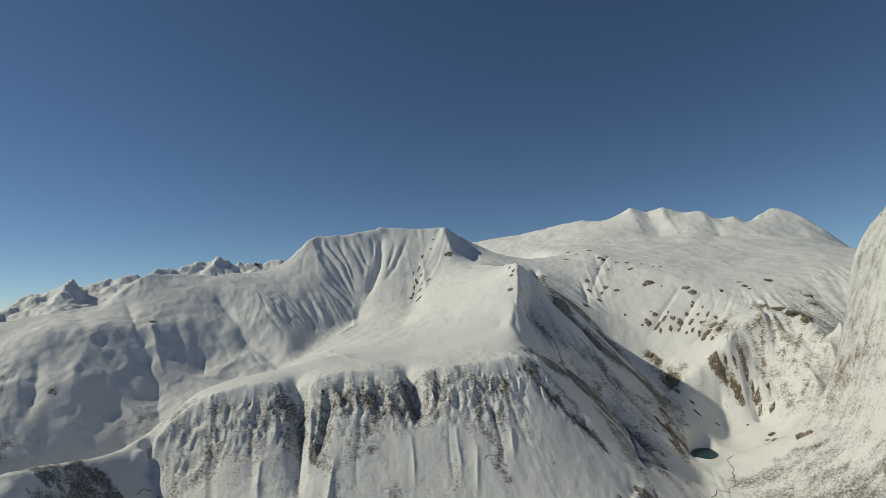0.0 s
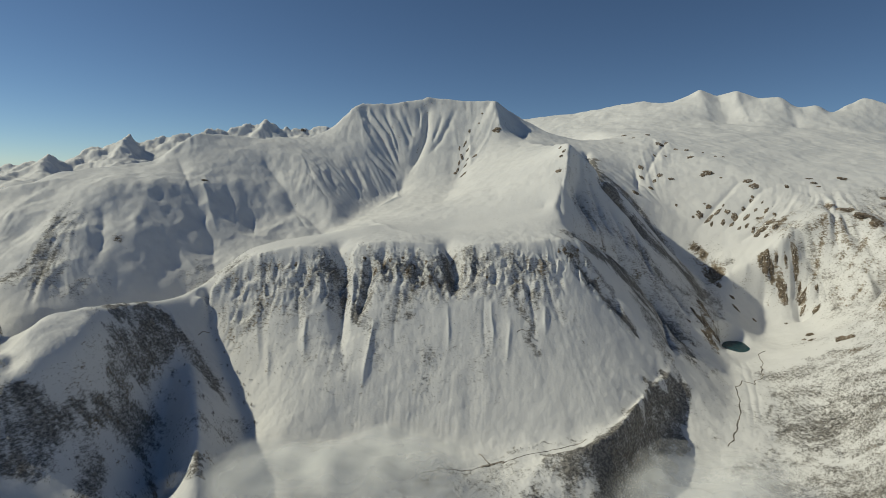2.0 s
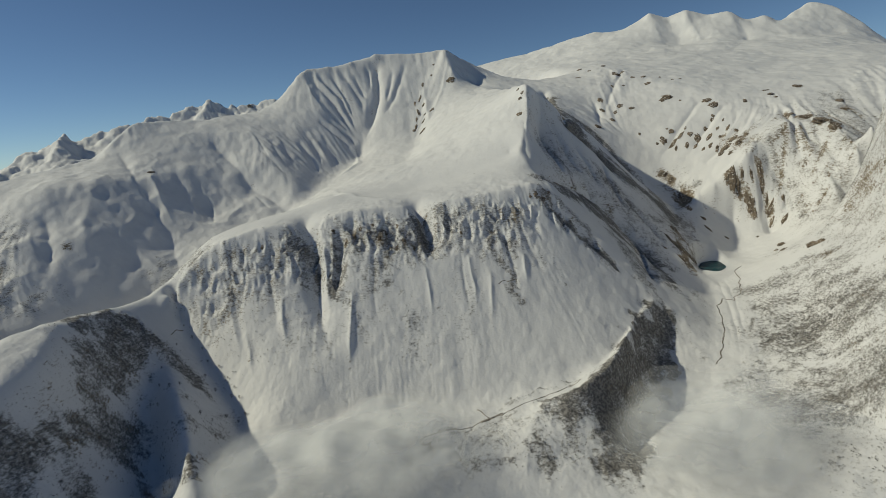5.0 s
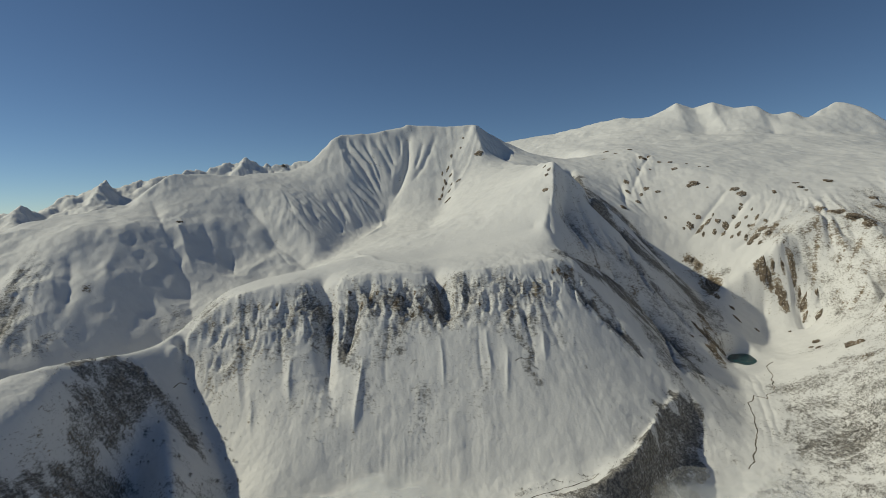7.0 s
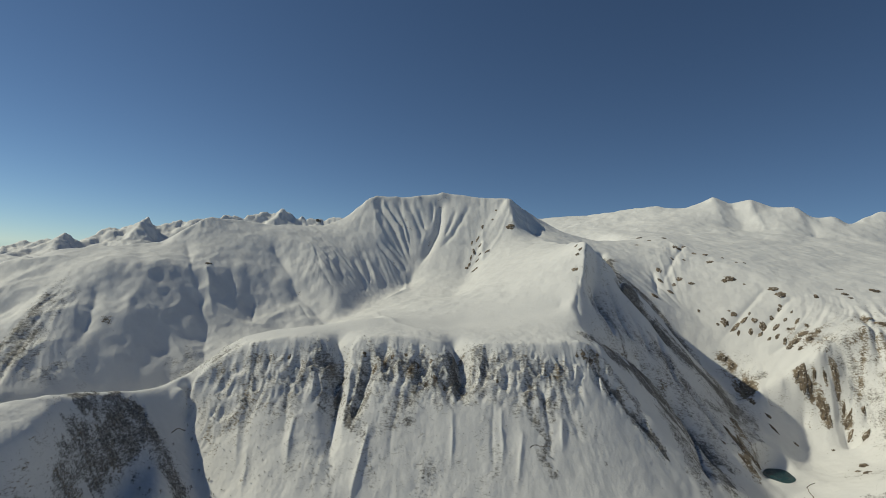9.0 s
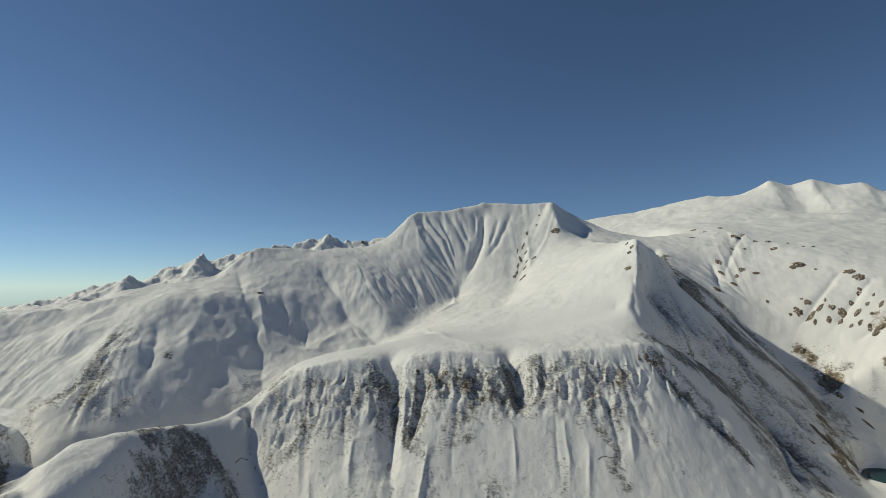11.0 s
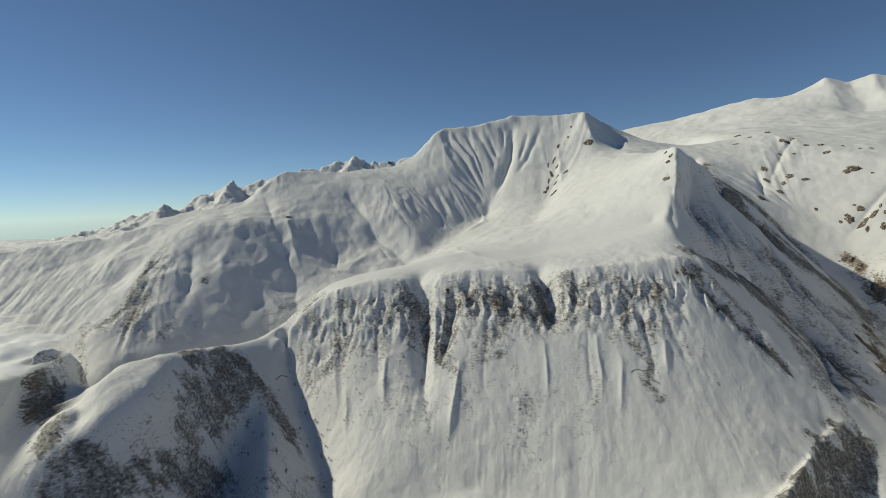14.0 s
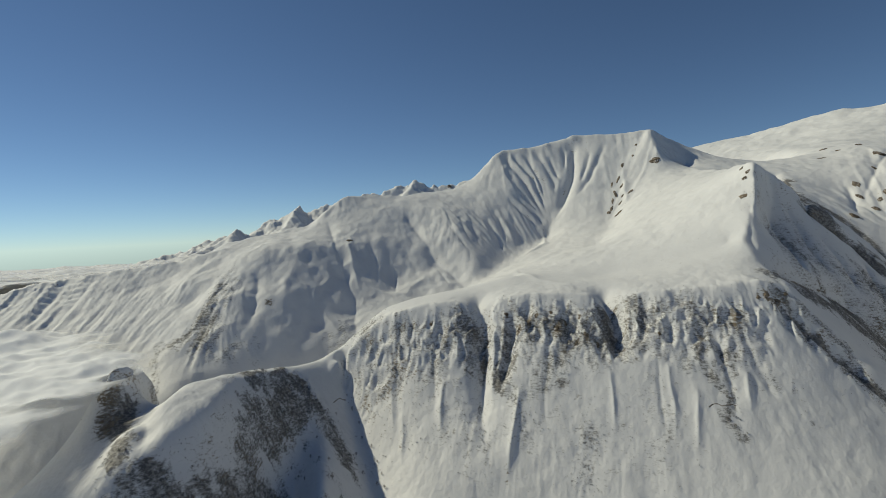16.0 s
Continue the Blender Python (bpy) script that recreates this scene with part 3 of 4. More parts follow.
chute(10.5, 5, (-248, 2262), (-222, 2172), (-190, 2083))
chute(10.7, 5, (-197, 2273), (-167, 2217), (-135, 2160))
chute(10.1, 5, (-386, 2157), (-350, 2077), (-325, 2032))
chute(25.7, 11, (-595, 2126), (-523, 2044), (-450, 1951), (-362, 1873), (-268, 1758), (-152, 1397))
chute(9.1, 5, (-453, 1946), (-386, 1849), (-350, 1806))
chute(20.4, 10, (-869, 1989), (-752, 1798), (-696, 1726), (-628, 1644), (-479, 1320), (-442, 1266))
chute(8.6, 6, (-558, 1840), (-518, 1710))
chute(11.1, 5, (-664, 1894), (-613, 1817), (-567, 1695))
chute(19.4, 12, (-891, 1551), (-842, 1447), (-798, 1345))
chute(18.1, 32, (814, 2426), (652, 1757), (738, 1730), (807, 1651), (881, 1611))
chute(22.0, 58, (462, 1443), (544, 1479), (626, 1504), (687, 1463), (716, 1421), (730, 1331), (732, 1250))
chute(11.8, 20, (420, 1303), (469, 1273), (517, 1253), (541, 1200))
chute(14.2, 20, (720, 1407), (676, 1270), (652, 1177))
chute(10.8, 16, (520, 1708), (539, 1683), (545, 1524), (584, 1515))
chute(9.9, 14, (588, 1717), (606, 1616), (620, 1520))
chute(8.9, 6, (467, 1599), (434, 1508), (436, 1447))
chute(9.9, 14, (735, 1659), (733, 1538), (754, 1478))
chute(10.0, 13, (647, 1673), (671, 1598), (668, 1514))
chute(9.9, 13, (759, 1556), (806, 1479), (812, 1401))
chute(14.0, 21, (1317, 1735), (1319, 1635), (1325, 1559), (1275, 1431))
chute(12.5, 16, (1492, 1796), (1404, 1633), (1369, 1538))
chute(12.2, 14, (1323, 1679), (1339, 1612), (1336, 1541))
chute(10.3, 13, (1446, 1660), (1430, 1565), (1396, 1489))
chute(11.9, 14, (1205, 1665), (1218, 1627), (1219, 1578))
chute(10.0, 13, (1267, 1631), (1277, 1592), (1265, 1542))
chute(9.9, 13, (1319, 1609), (1307, 1548), (1270, 1479))
chute(12.2, 13, (1456, 1615), (1427, 1523), (1404, 1450))
chute(11.0, 10, (1342, 2068), (1167, 1957), (1063, 1894))
chute(11.0, 10, (1391, 1983), (1241, 1897), (1141, 1844))
chute(10.5, 10, (1339, 1819), (1229, 1784), (1165, 1782))
chute(12.5, 10, (1294, 2613), (1089, 2341), (965, 2159))
chute(13.2, 13, (1009, 2312), (932, 2077))
chute(3.3, 2, (901, 1308), (844, 1181), (783, 1068), (721, 973))
chute(3.3, 2, (922, 1308), (862, 1179), (800, 1067), (736, 973))

# ribs that stand out of the slopes: half width, height, plan line
rib(14.8, 3, (-150, 1791), (-60, 1463), (22, 1403), (110, 1393))
rib(44.9, 9, (-844, 1749), (-801, 1553), (-746, 1414), (-714, 1330))
rib(10.5, 14, (-146, 1309), (-137, 1217), (-135, 1133))
rib(8.5, 9, (-82, 1165), (-94, 1089), (-103, 1042))
rib(7.8, 7, (137, 1300), (134, 1220))
rib(13.3, 9, (-76, 2281), (-61, 2143), (-119, 2065), (-166, 1993))
rib(6.4, 7, (322, 1187), (310, 1128))
rib(10.9, 9, (724, 1391), (672, 1242))
rib(11.9, 8, (-716, 1831), (-663, 1738), (-602, 1652))
rib(6.3, 6, (-322, 1153), (-298, 1079))
rib(9.9, 8, (747, 1726), (816, 1649), (901, 1630))
rib(6.3, 6, (-242, 1185), (-229, 1105))
rib(6.5, 5, (-358, 1204), (-330, 1125))
rib(6.1, 5, (192, 1192), (187, 1097))
rib(6.1, 5, (89, 1190), (86, 1098))
rib(6.0, 5, (235, 1157), (211, 1068))
rib(15.5, 9, (267, 2521), (258, 2387), (248, 2267))
rib(13.5, 7, (-305, 2202), (-250, 2092))
rib(13.6, 7, (-219, 2249), (-170, 2119))

# steep broken ground: half width, depth of its gullies, plan line
broken(164.4, 15, (1437, 1830), (1576, 1643))
broken(124.8, 13, (1305, 1626), (1396, 1458))
broken(108.7, 9, (-397, 2092), (-137, 2249))
broken(154.4, 3.5, (-188, 2503), (109, 2558))
broken(151.8, 9, (-1599, 1321), (-1154, 1353))
broken(66.7, 3, (-432, 1280), (-42, 1287), (393, 1296))
broken(125.6, 1.5, (-559, 822), (-414, 1084))
broken(174.1, 3.5, (882, 927), (911, 852))
broken(148.6, 12, (1492, 1465), (2081, 1937))
broken(54.7, 7, (-939, 1472), (-871, 1253))
broken(85.1, 9, (1245, 2588), (939, 2123))
broken(65.1, 6, (217, 2499), (247, 2196))
broken(44.6, 6, (1090, 1777), (1057, 1631))

# thawed brown ground: half width, share, plan line
thaw(105.1, 0.4, (1441, 1685), (1418, 1442))
thaw(46.5, 0.5, (1237, 1230), (1207, 1116))
thaw(59, 0.42, (1300, 1788), (1288, 1605))
thaw(39.9, 0.24, (-275, 1254), (-43, 1242))
thaw(46.8, 0.26, (-82, 1254), (320, 1251))
thaw(28.8, 0.32, (8, 875), (197, 878))
thaw(45.6, 0.45, (1060, 1834), (1069, 1712))
thaw(56.8, 0.25, (584, 1614), (782, 1506))
thaw(26.3, 0.45, (1056, 1172), (1070, 1122))
thaw(18.8, 0.5, (905, 1479), (829, 1338))
thaw(17.9, 0.5, (-816, 1477), (-807, 1461))
thaw(24.4, 0.55, (-782, 917), (-757, 878))
thaw(17.2, 0.6, (897, 1506), (871, 1427), (843, 1357))
thaw(19.9, 0.58, (1055, 1744), (1048, 1689))
thaw(11.0, 0.5, (843, 1459), (905, 1534))
thaw(22.1, 0.45, (1194, 1663), (1209, 1637))
thaw(19.9, 0.45, (1232, 1621), (1223, 1582))
thaw(20.1, 0.45, (1278, 1620), (1268, 1568))

# bare rock: place, half width, half length up the slope
outcrop(1168, 2862, 15.1, 11.4)
outcrop(1228, 2552, 22.1, 15.6)
outcrop(1266, 2571, 14.0, 10.6)
outcrop(1269, 2470, 10.8, 7.7)
outcrop(1311, 2447, 10.8, 12.8)
outcrop(1278, 2351, 15.6, 9.8)
outcrop(1388, 2331, 7.9, 7.5)
outcrop(1417, 2317, 7.9, 5.0)
outcrop(1273, 2183, 29.4, 13.9)
outcrop(1248, 2175, 14.6, 9.2)
outcrop(1373, 2059, 21.6, 11.3)
outcrop(1373, 2018, 18.9, 15.7)
outcrop(1472, 1967, 9.5, 11.3)
outcrop(1707, 1974, 20.3, 12.0)
outcrop(1595, 2009, 15.0, 4.7)
outcrop(1579, 1960, 14.7, 6.9)
outcrop(1570, 1926, 9.7, 4.6)
outcrop(1299, 2127, 7.3, 4.6)
outcrop(1038, 2328, 12.4, 16.3)
outcrop(1012, 2249, 9.6, 11.3)
outcrop(1089, 2248, 16.9, 11.4)
outcrop(1055, 2216, 9.5, 9.0)
outcrop(1124, 2203, 14.4, 6.8)
outcrop(919, 2085, 17.6, 10.4)
outcrop(1017, 2163, 11.6, 8.7)
outcrop(1073, 2044, 6.7, 6.3)
outcrop(1175, 1990, 13.4, 8.5)
outcrop(1131, 1967, 13.2, 12.4)
outcrop(1149, 1935, 10.9, 16.5)
outcrop(1132, 1983, 8.8, 6.3)
outcrop(1191, 1949, 8.8, 16.7)
outcrop(1219, 1932, 13.3, 8.4)
outcrop(1232, 1901, 13.2, 16.6)
outcrop(1276, 1922, 11.2, 8.4)
outcrop(1251, 1864, 8.7, 16.4)
outcrop(1232, 1826, 8.5, 10.1)
outcrop(1319, 1946, 9.1, 8.6)
outcrop(1295, 1879, 6.6, 10.4)
outcrop(1319, 1852, 6.6, 14.6)
outcrop(1291, 1783, 14.9, 12.1)
outcrop(1254, 1776, 14.8, 15.9)
outcrop(1232, 1765, 12.5, 9.9)
outcrop(1285, 1747, 10.5, 9.9)
outcrop(1276, 1836, 6.5, 6.1)
outcrop(1201, 1869, 8.6, 12.2)
outcrop(1184, 1895, 8.7, 12.3)
outcrop(1169, 2008, 6.7, 4.2)
outcrop(1334, 1962, 6.9, 6.5)
outcrop(1069, 1745, 16.0, 18.8)
outcrop(1060, 1708, 15.7, 14.8)
outcrop(1041, 1732, 9.9, 11.2)
outcrop(1050, 1674, 11.6, 9.1)
outcrop(1059, 1850, 16.6, 9.8)
outcrop(1073, 1820, 12.3, 7.8)
outcrop(900, 1518, 13.8, 9.8)
outcrop(847, 1461, 6.6, 9.4)
outcrop(871, 1427, 13.2, 28.0)
outcrop(855, 1376, 9.6, 18.2)
outcrop(806, 1407, 4.8, 4.5)
outcrop(1071, 1624, 7.6, 7.2)
outcrop(1061, 1582, 5.6, 14.2)
outcrop(1112, 1560, 7.6, 5.4)
outcrop(1188, 1518, 5.7, 3.6)
outcrop(1198, 1655, 11.9, 26.3)
outcrop(1208, 1642, 7.9, 18.8)
outcrop(1221, 1619, 7.9, 15.0)
outcrop(1225, 1599, 11.8, 26.1)
outcrop(1225, 1581, 7.9, 14.8)
outcrop(1275, 1615, 8.0, 26.5)
outcrop(1275, 1589, 6.0, 15.1)
outcrop(1268, 1568, 9.9, 26.2)
outcrop(1261, 1548, 5.9, 14.9)
outcrop(1281, 1517, 7.8, 14.8)
outcrop(1277, 1631, 8.1, 19.0)
outcrop(1248, 1631, 6.0, 15.1)
outcrop(1305, 1557, 6.0, 11.3)
outcrop(1187, 1668, 8.0, 11.3)
outcrop(1225, 1645, 6.0, 11.3)
outcrop(1478, 1755, 26.7, 8.4)
outcrop(1491, 1699, 26.3, 12.4)
outcrop(1495, 1627, 30.0, 16.2)
outcrop(1493, 1573, 19.0, 15.9)
outcrop(1675, 1750, 14.1, 13.4)
outcrop(1620, 1673, 11.3, 10.7)
outcrop(1119, 1237, 18.1, 9.3)
outcrop(1132, 1227, 13.2, 7.8)
outcrop(1176, 1405, 14.5, 6.9)
outcrop(1138, 1380, 8.9, 5.0)
outcrop(1137, 1351, 10.5, 6.6)
outcrop(1251, 2747, 14.8, 8.4)
outcrop(1164, 2725, 11.6, 5.5)
outcrop(1069, 2646, 16.7, 5.3)
outcrop(1146, 2431, 7.8, 7.4)
outcrop(1364, 2397, 8.1, 5.1)
outcrop(1185, 2399, 7.8, 4.9)
outcrop(1240, 1800, 6.4, 10.0)
outcrop(1244, 1733, 6.2, 7.8)
outcrop(1210, 1834, 6.4, 8.0)
outcrop(1324, 1758, 6.4, 8.1)
outcrop(1333, 1901, 4.5, 8.5)
outcrop(1225, 1970, 4.5, 8.5)
outcrop(1149, 1910, 6.5, 10.2)
outcrop(1104, 1967, 6.6, 6.2)
outcrop(1330, 1821, 6.6, 6.2)
outcrop(501, 1776, 7.1, 5.0)
outcrop(503, 1732, 8.6, 6.5)
outcrop(489, 1717, 8.5, 4.8)
outcrop(463, 1644, 13.0, 6.1)
outcrop(398, 2520, 22.3, 14.0)
outcrop(269, 2557, 7.5, 11.8)
outcrop(241, 2483, 7.3, 16.0)
outcrop(214, 2462, 4.8, 13.6)
outcrop(246, 2435, 7.1, 13.4)
outcrop(221, 2407, 7.0, 17.7)
outcrop(243, 2373, 4.6, 10.9)
outcrop(207, 2368, 4.6, 13.0)
outcrop(229, 2334, 6.8, 12.8)
outcrop(197, 2323, 6.7, 12.7)
outcrop(224, 2272, 6.6, 8.3)
outcrop(280, 2378, 9.3, 10.9)
outcrop(185, 2300, 8.9, 8.4)
outcrop(211, 2263, 6.6, 10.3)
outcrop(318, 2590, 7.6, 4.8)
outcrop(341, 2647, 7.8, 4.9)
outcrop(-726, 1861, 11.5, 5.5)
outcrop(-934, 4464, 27.0, 12.7)
outcrop(399, 1310, 7.8, 3.7)
outcrop(414, 1309, 10.4, 4.9)
outcrop(436, 1323, 5.3, 3.8)
outcrop(381, 1305, 5.2, 2.4)
outcrop(-68, 1282, 6.1, 4.6)
outcrop(-51, 1287, 4.9, 4.6)
outcrop(-9, 1264, 7.2, 5.7)
outcrop(8, 1279, 4.9, 4.6)
outcrop(39, 1286, 6.1, 4.6)
outcrop(50, 1252, 6.0, 4.5)
outcrop(-21, 1294, 4.9, 3.5)
outcrop(69, 1241, 4.8, 4.5)
outcrop(29, 1242, 5.9, 3.4)
outcrop(-88, 1269, 4.9, 3.4)
outcrop(-116, 1296, 4.9, 3.5)
outcrop(-285, 1285, 5.0, 5.9)
outcrop(188, 1243, 3.6, 3.4)

# ---- ground ----
Z0, AZ0 = base_height()
AZ = azimuths(math.radians(0.104))
FRONT = int((AZ < math.radians(62)).sum())
RR = np.concatenate([np.geomspace(0.3, 560, 28)[:-1], np.geomspace(560, R_OUT, 760), np.geomspace(R_OUT, 30000, 9)[1:]])
GX = CX + np.sin(AZ)[:, None] * RR
GY = CY + np.cos(AZ)[:, None] * RR
GZ = sample(Z0, AZ0, GX, GY)
for _ in range(3):
    soft = 0.25 * (np.roll(GZ, 1, 0) + np.roll(GZ, -1, 0)) + 0.5 * GZ
    soft[:, 1:-1] = 0.25 * (soft[:, 2:] + soft[:, :-2]) + 0.5 * soft[:, 1:-1]
    GZ = soft
na, nr = GX.shape


def slopes(z):
    """The fall of the land in x and y."""
    dr = np.gradient(z, axis=1) / np.gradient(RR)
    step = np.gradient(np.unwrap(AZ))
    step[0], step[-1] = step[1], step[-2]
    da = (np.roll(z, -1, 0) - np.roll(z, 1, 0)) / 2 / step[:, None] / RR
    s, c = np.sin(AZ)[:, None], np.cos(AZ)[:, None]
    return dr * s + da * c, dr * c - da * s, dr, da


def pick(a, i, j):
    i0, j0 = np.clip(i, 0, a.shape[0] - 1.001).astype(np.int32), np.clip(j, 0, a.shape[1] - 1.001).astype(np.int32)
    u, v = np.clip(i - i0, 0, 1), np.clip(j - j0, 0, 1)
    f, n = a.ravel(), a.shape[1]
    k = i0 * n + j0
    return (f[k] * (1 - v) + f[k + 1] * v) * (1 - u) + (f[k + n] * (1 - v) + f[k + n + 1] * v) * u


def fall_lines(field, z, length, steps):
    """Smears a noise along the fall of the land, as water and slides cut it."""
    _, _, dr, da = slopes(z)
    g = np.hypot(dr, da) + 1e-6
    vi = (da / g / RR / math.radians(0.104))[:FRONT]
    vj = (dr / g / np.gradient(RR))[:FRONT]
    f = field[:FRONT]
    i0, j0 = np.meshgrid(np.arange(FRONT, dtype=float), np.arange(nr, dtype=float), indexing="ij")
    total, step = f.copy(), length / steps
    for way in (1, -1):
        i, j = i0, j0
        for _ in range(steps):
            i, j = i + way * step * pick(vi, i, j), j + way * step * pick(vj, i, j)
            total = total + pick(f, i, j)
    total -= total.mean()
    total /= total.std()
    out = np.zeros_like(field)
    out[:FRONT] = total
    return out


FX, FY, _, _ = slopes(GZ)
STEEP = np.hypot(FX, FY)
DIST = np.hypot(GX - CX, GY - CY)
warp = 12 * fbm(GX / 60, GY / 60, 3, 5)
fine_streak = fall_lines(vnoise((GX + warp) / 11, GY / 11, 1) + 0.6 * vnoise(GX / 5, GY / 5, 2), GZ, 90, 9)
wide_streak = fall_lines(vnoise((GX + warp) / 34, (GY + warp) / 34, 3), GZ, 200, 10)
far_streak = fall_lines(vnoise((GX + 3 * warp) / 95, (GY - warp) / 95, 4), GZ, 420, 10)

scrub = np.zeros_like(GZ)
wob = 16 * fbm(GX / 34, GY / 34, 4, 6) + 7 * fbm(GX / 9, GY / 9, 2, 41)
for width, share, line in WOODS:
    d, _ = near_line(GX + wob, GY - wob, line)
    scrub = np.maximum(scrub, share * np.exp(-np.maximum(d / width - 0.35, 0) ** 2 * 2.2))
cut = np.zeros_like(GZ)
for width, depth, line in CHUTES:
    d, s = near_line(GX + 0.25 * warp, GY, line)
    cut = np.maximum(cut, depth * np.exp(-1.15 * (d / width) ** 1.25) * (0.35 + 0.65 * np.sin(np.pi * np.clip(0.15 + 0.8 * s, 0, 1))) * (1 - ramp(s, 0.55, 1.0)))

lift = np.zeros_like(GZ)
for width, high, line in RIBS:
    d, s = near_line(GX + 0.25 * warp, GY, line)
    lift = np.maximum(lift, high * np.exp(-1.15 * (d / width) ** 1.25) * (0.35 + 0.65 * np.sin(np.pi * np.clip(0.15 + 0.8 * s, 0, 1))) * (1 - ramp(s, 0.55, 1.0)))

rough = ramp(STEEP, 0.30, 0.85)
calm = 1 - np.exp(-(near_line(GX, GY, LINES["plateau"])[0] / 90) ** 2)
far = ramp(DIST, 1800, 3300) * (1 - ramp(DIST, 4700, 4900))
west = ramp(-GX, 780, 1000) * (1 - far)
patchy = 0.25 + 0.75 * ramp(fbm(GX / 130, GY / 130, 3, 21), -0.25, 0.45)
crags = np.exp(-(near_line(GX, GY + 55, LINES["rim"])[0] / 60) ** 2)
dome = np.exp(-(near_line(GX, GY, LINES["domemiddle"][2:])[0] / 300) ** 2)
dome = np.maximum(dome, 0.8 * np.exp(-(near_line(GX, GY, LINES["bowlgully"])[0] / 260) ** 2))
GZ = GZ - cut + lift
GZ = GZ - rough * calm * patchy * (1 - 0.75 * dome) * (0.45 * np.abs(fine_streak) + (0.8 + 0.3 * ramp(DIST, 1350, 1600) + 4.5 * west) * np.abs(wide_streak) - 1.5)
GZ = GZ - far * (2.5 * np.abs(wide_streak) + 4 * np.abs(far_streak) - 4) * (0.35 + 0.65 * rough) * (1 - 0.7 * ramp(GX, 300, 900))
torn = np.zeros_like(GZ)
for width, depth, line in BROKEN:
    d, _ = near_line(GX + warp, GY + warp, line)
    torn = np.maximum(torn, depth * np.exp(-np.maximum(d / width - 0.3, 0) ** 2 * 2))
scale = ramp(DIST, 1300, 2600)
GZ = GZ - 0.45 * torn * ((1 - scale) * (0.45 * np.abs(fine_streak) + 0.55 * np.abs(wide_streak)) + scale * (0.25 * np.abs(fine_streak) + 0.6 * np.abs(wide_streak) + 0.4 * np.abs(far_streak)) - 0.8)
ridged = 1 - np.abs(fbm(GX / 420, GY / 420, 4, 23))
GZ = GZ + ramp(DIST, 3300, 4200) * (26 - 14 * ramp(GX, 300, 900)) * (ridged - 0.75)
GZ = GZ + ramp(DIST, 3500, 4000) * ramp(-GX, -200, 300) * (DIST < R_OUT) * 18 * (0.4 - np.abs(fbm(GX / 130, GY / 130, 4, 27)))
crest = 1 - np.abs(fbm(GX / 210, GY / 210, 5, 35))
GZ = GZ + np.exp(-near_line(GX, GY, LINES["farwest"])[0] / 260) * (12 + 70 * (crest - 0.85))
GZ = GZ + dome * ramp(-GX, 150, 400) * 13 * (0.3 - np.abs(fbm(GX / 150, GY / 190, 4, 33)))
GZ = GZ + calm * (1.7 * fbm(GX / 34, GY / 34, 4, 9) + far * 8 * fbm(GX / 190, GY / 190, 3, 11))
GZ = GZ + ramp(DIST, 1450, 1700) * (1 - far) * 4 * fbm(GX / 135, GY / 135, 3, 25)
lumps = 1 - np.abs(fbm(GX / 26, GY / 26, 4, 15))
GZ = GZ + 1.2 * scrub * fbm(GX / 11, GY / 11, 3, 16) + 13.0 * crags * ramp(scrub, 0.1, 0.6) * (lumps - 0.6)
LAKE = Vector((952, 1403, 292))
lake_axis = Vector((LAKE.x - CX, LAKE.y - CY)).normalized()
ahead = (GX - LAKE.x) * lake_axis.x + (GY - LAKE.y) * lake_axis.y
aside = (GX - LAKE.x) * lake_axis.y - (GY - LAKE.y) * lake_axis.x
bed = 1 - ramp(np.hypot(ahead / 54, aside / 35), 1.0, 1.9)
GZ = GZ + (LAKE.z - 1.5 * bed + 1.2 - GZ) * bed
HX, HY, _, _ = slopes(GZ)

rock = 0.30 * ramp(np.hypot(HX, HY), 0.9, 1.5) + 0.03 * fine_streak * rough
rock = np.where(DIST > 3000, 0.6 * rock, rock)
bare = np.zeros_like(GZ)
for x, y, a, l in OUTCROPS:
    near = np.hypot(GX - x, GY - y) < 3 * max(a, l)
    q = ((GX[near] - x) / (1.0 * a)) ** 2 + ((GY[near] - y) / (1.1 * max(l * 0.8, a))) ** 2
    bare[near] = np.maximum(bare[near], np.exp(-q * 0.9))
for width, share, line in THAWED:
    d, _ = near_line(GX + warp, GY - warp, line)
    rock = np.maximum(rock, share * np.exp(-np.maximum(d / width - 0.3, 0) ** 2 * 2) + 0.07 * fine_streak * share)
rock = rock + 0.45 * bare + 0.012 * torn * np.clip(fine_streak, -1, 2)
# ground colour under scrub; in the near face's chutes it also darkens for shade
scrub_and_shade_tint = scrub * (0.74 + 0.07 * fine_streak) + 0.14 * ramp(scrub, 0.88, 1.0) - 0.06


def grid_mesh(name, x, y, z):
    a, b = x.shape
    idx = np.arange(a * b).reshape(a, b)
    nxt = np.roll(idx, -1, 0)
    quads = np.stack([idx[:, :-1], nxt[:, :-1], nxt[:, 1:], idx[:, 1:]], -1).reshape(-1, 4)[:, ::-1]
    me = bpy.data.meshes.new(name)
    me.vertices.add(a * b)
    me.vertices.foreach_set("co", np.stack([x, y, z], -1).astype(np.float32).ravel())
    me.loops.add(quads.size)
    me.loops.foreach_set("vertex_index", quads.astype(np.int32).ravel())
    me.polygons.add(len(quads))
    me.polygons.foreach_set("loop_start", np.arange(0, quads.size, 4, dtype=np.int32))
    me.polygons.foreach_set("use_smooth", np.ones(len(quads), bool))
    me.update(calc_edges=True)
    return me


me = grid_mesh("ground", GX, GY, GZ)
for name, values in (("scrub", scrub_and_shade_tint), ("rock", rock)):
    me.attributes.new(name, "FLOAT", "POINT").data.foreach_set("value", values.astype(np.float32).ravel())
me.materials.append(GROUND)
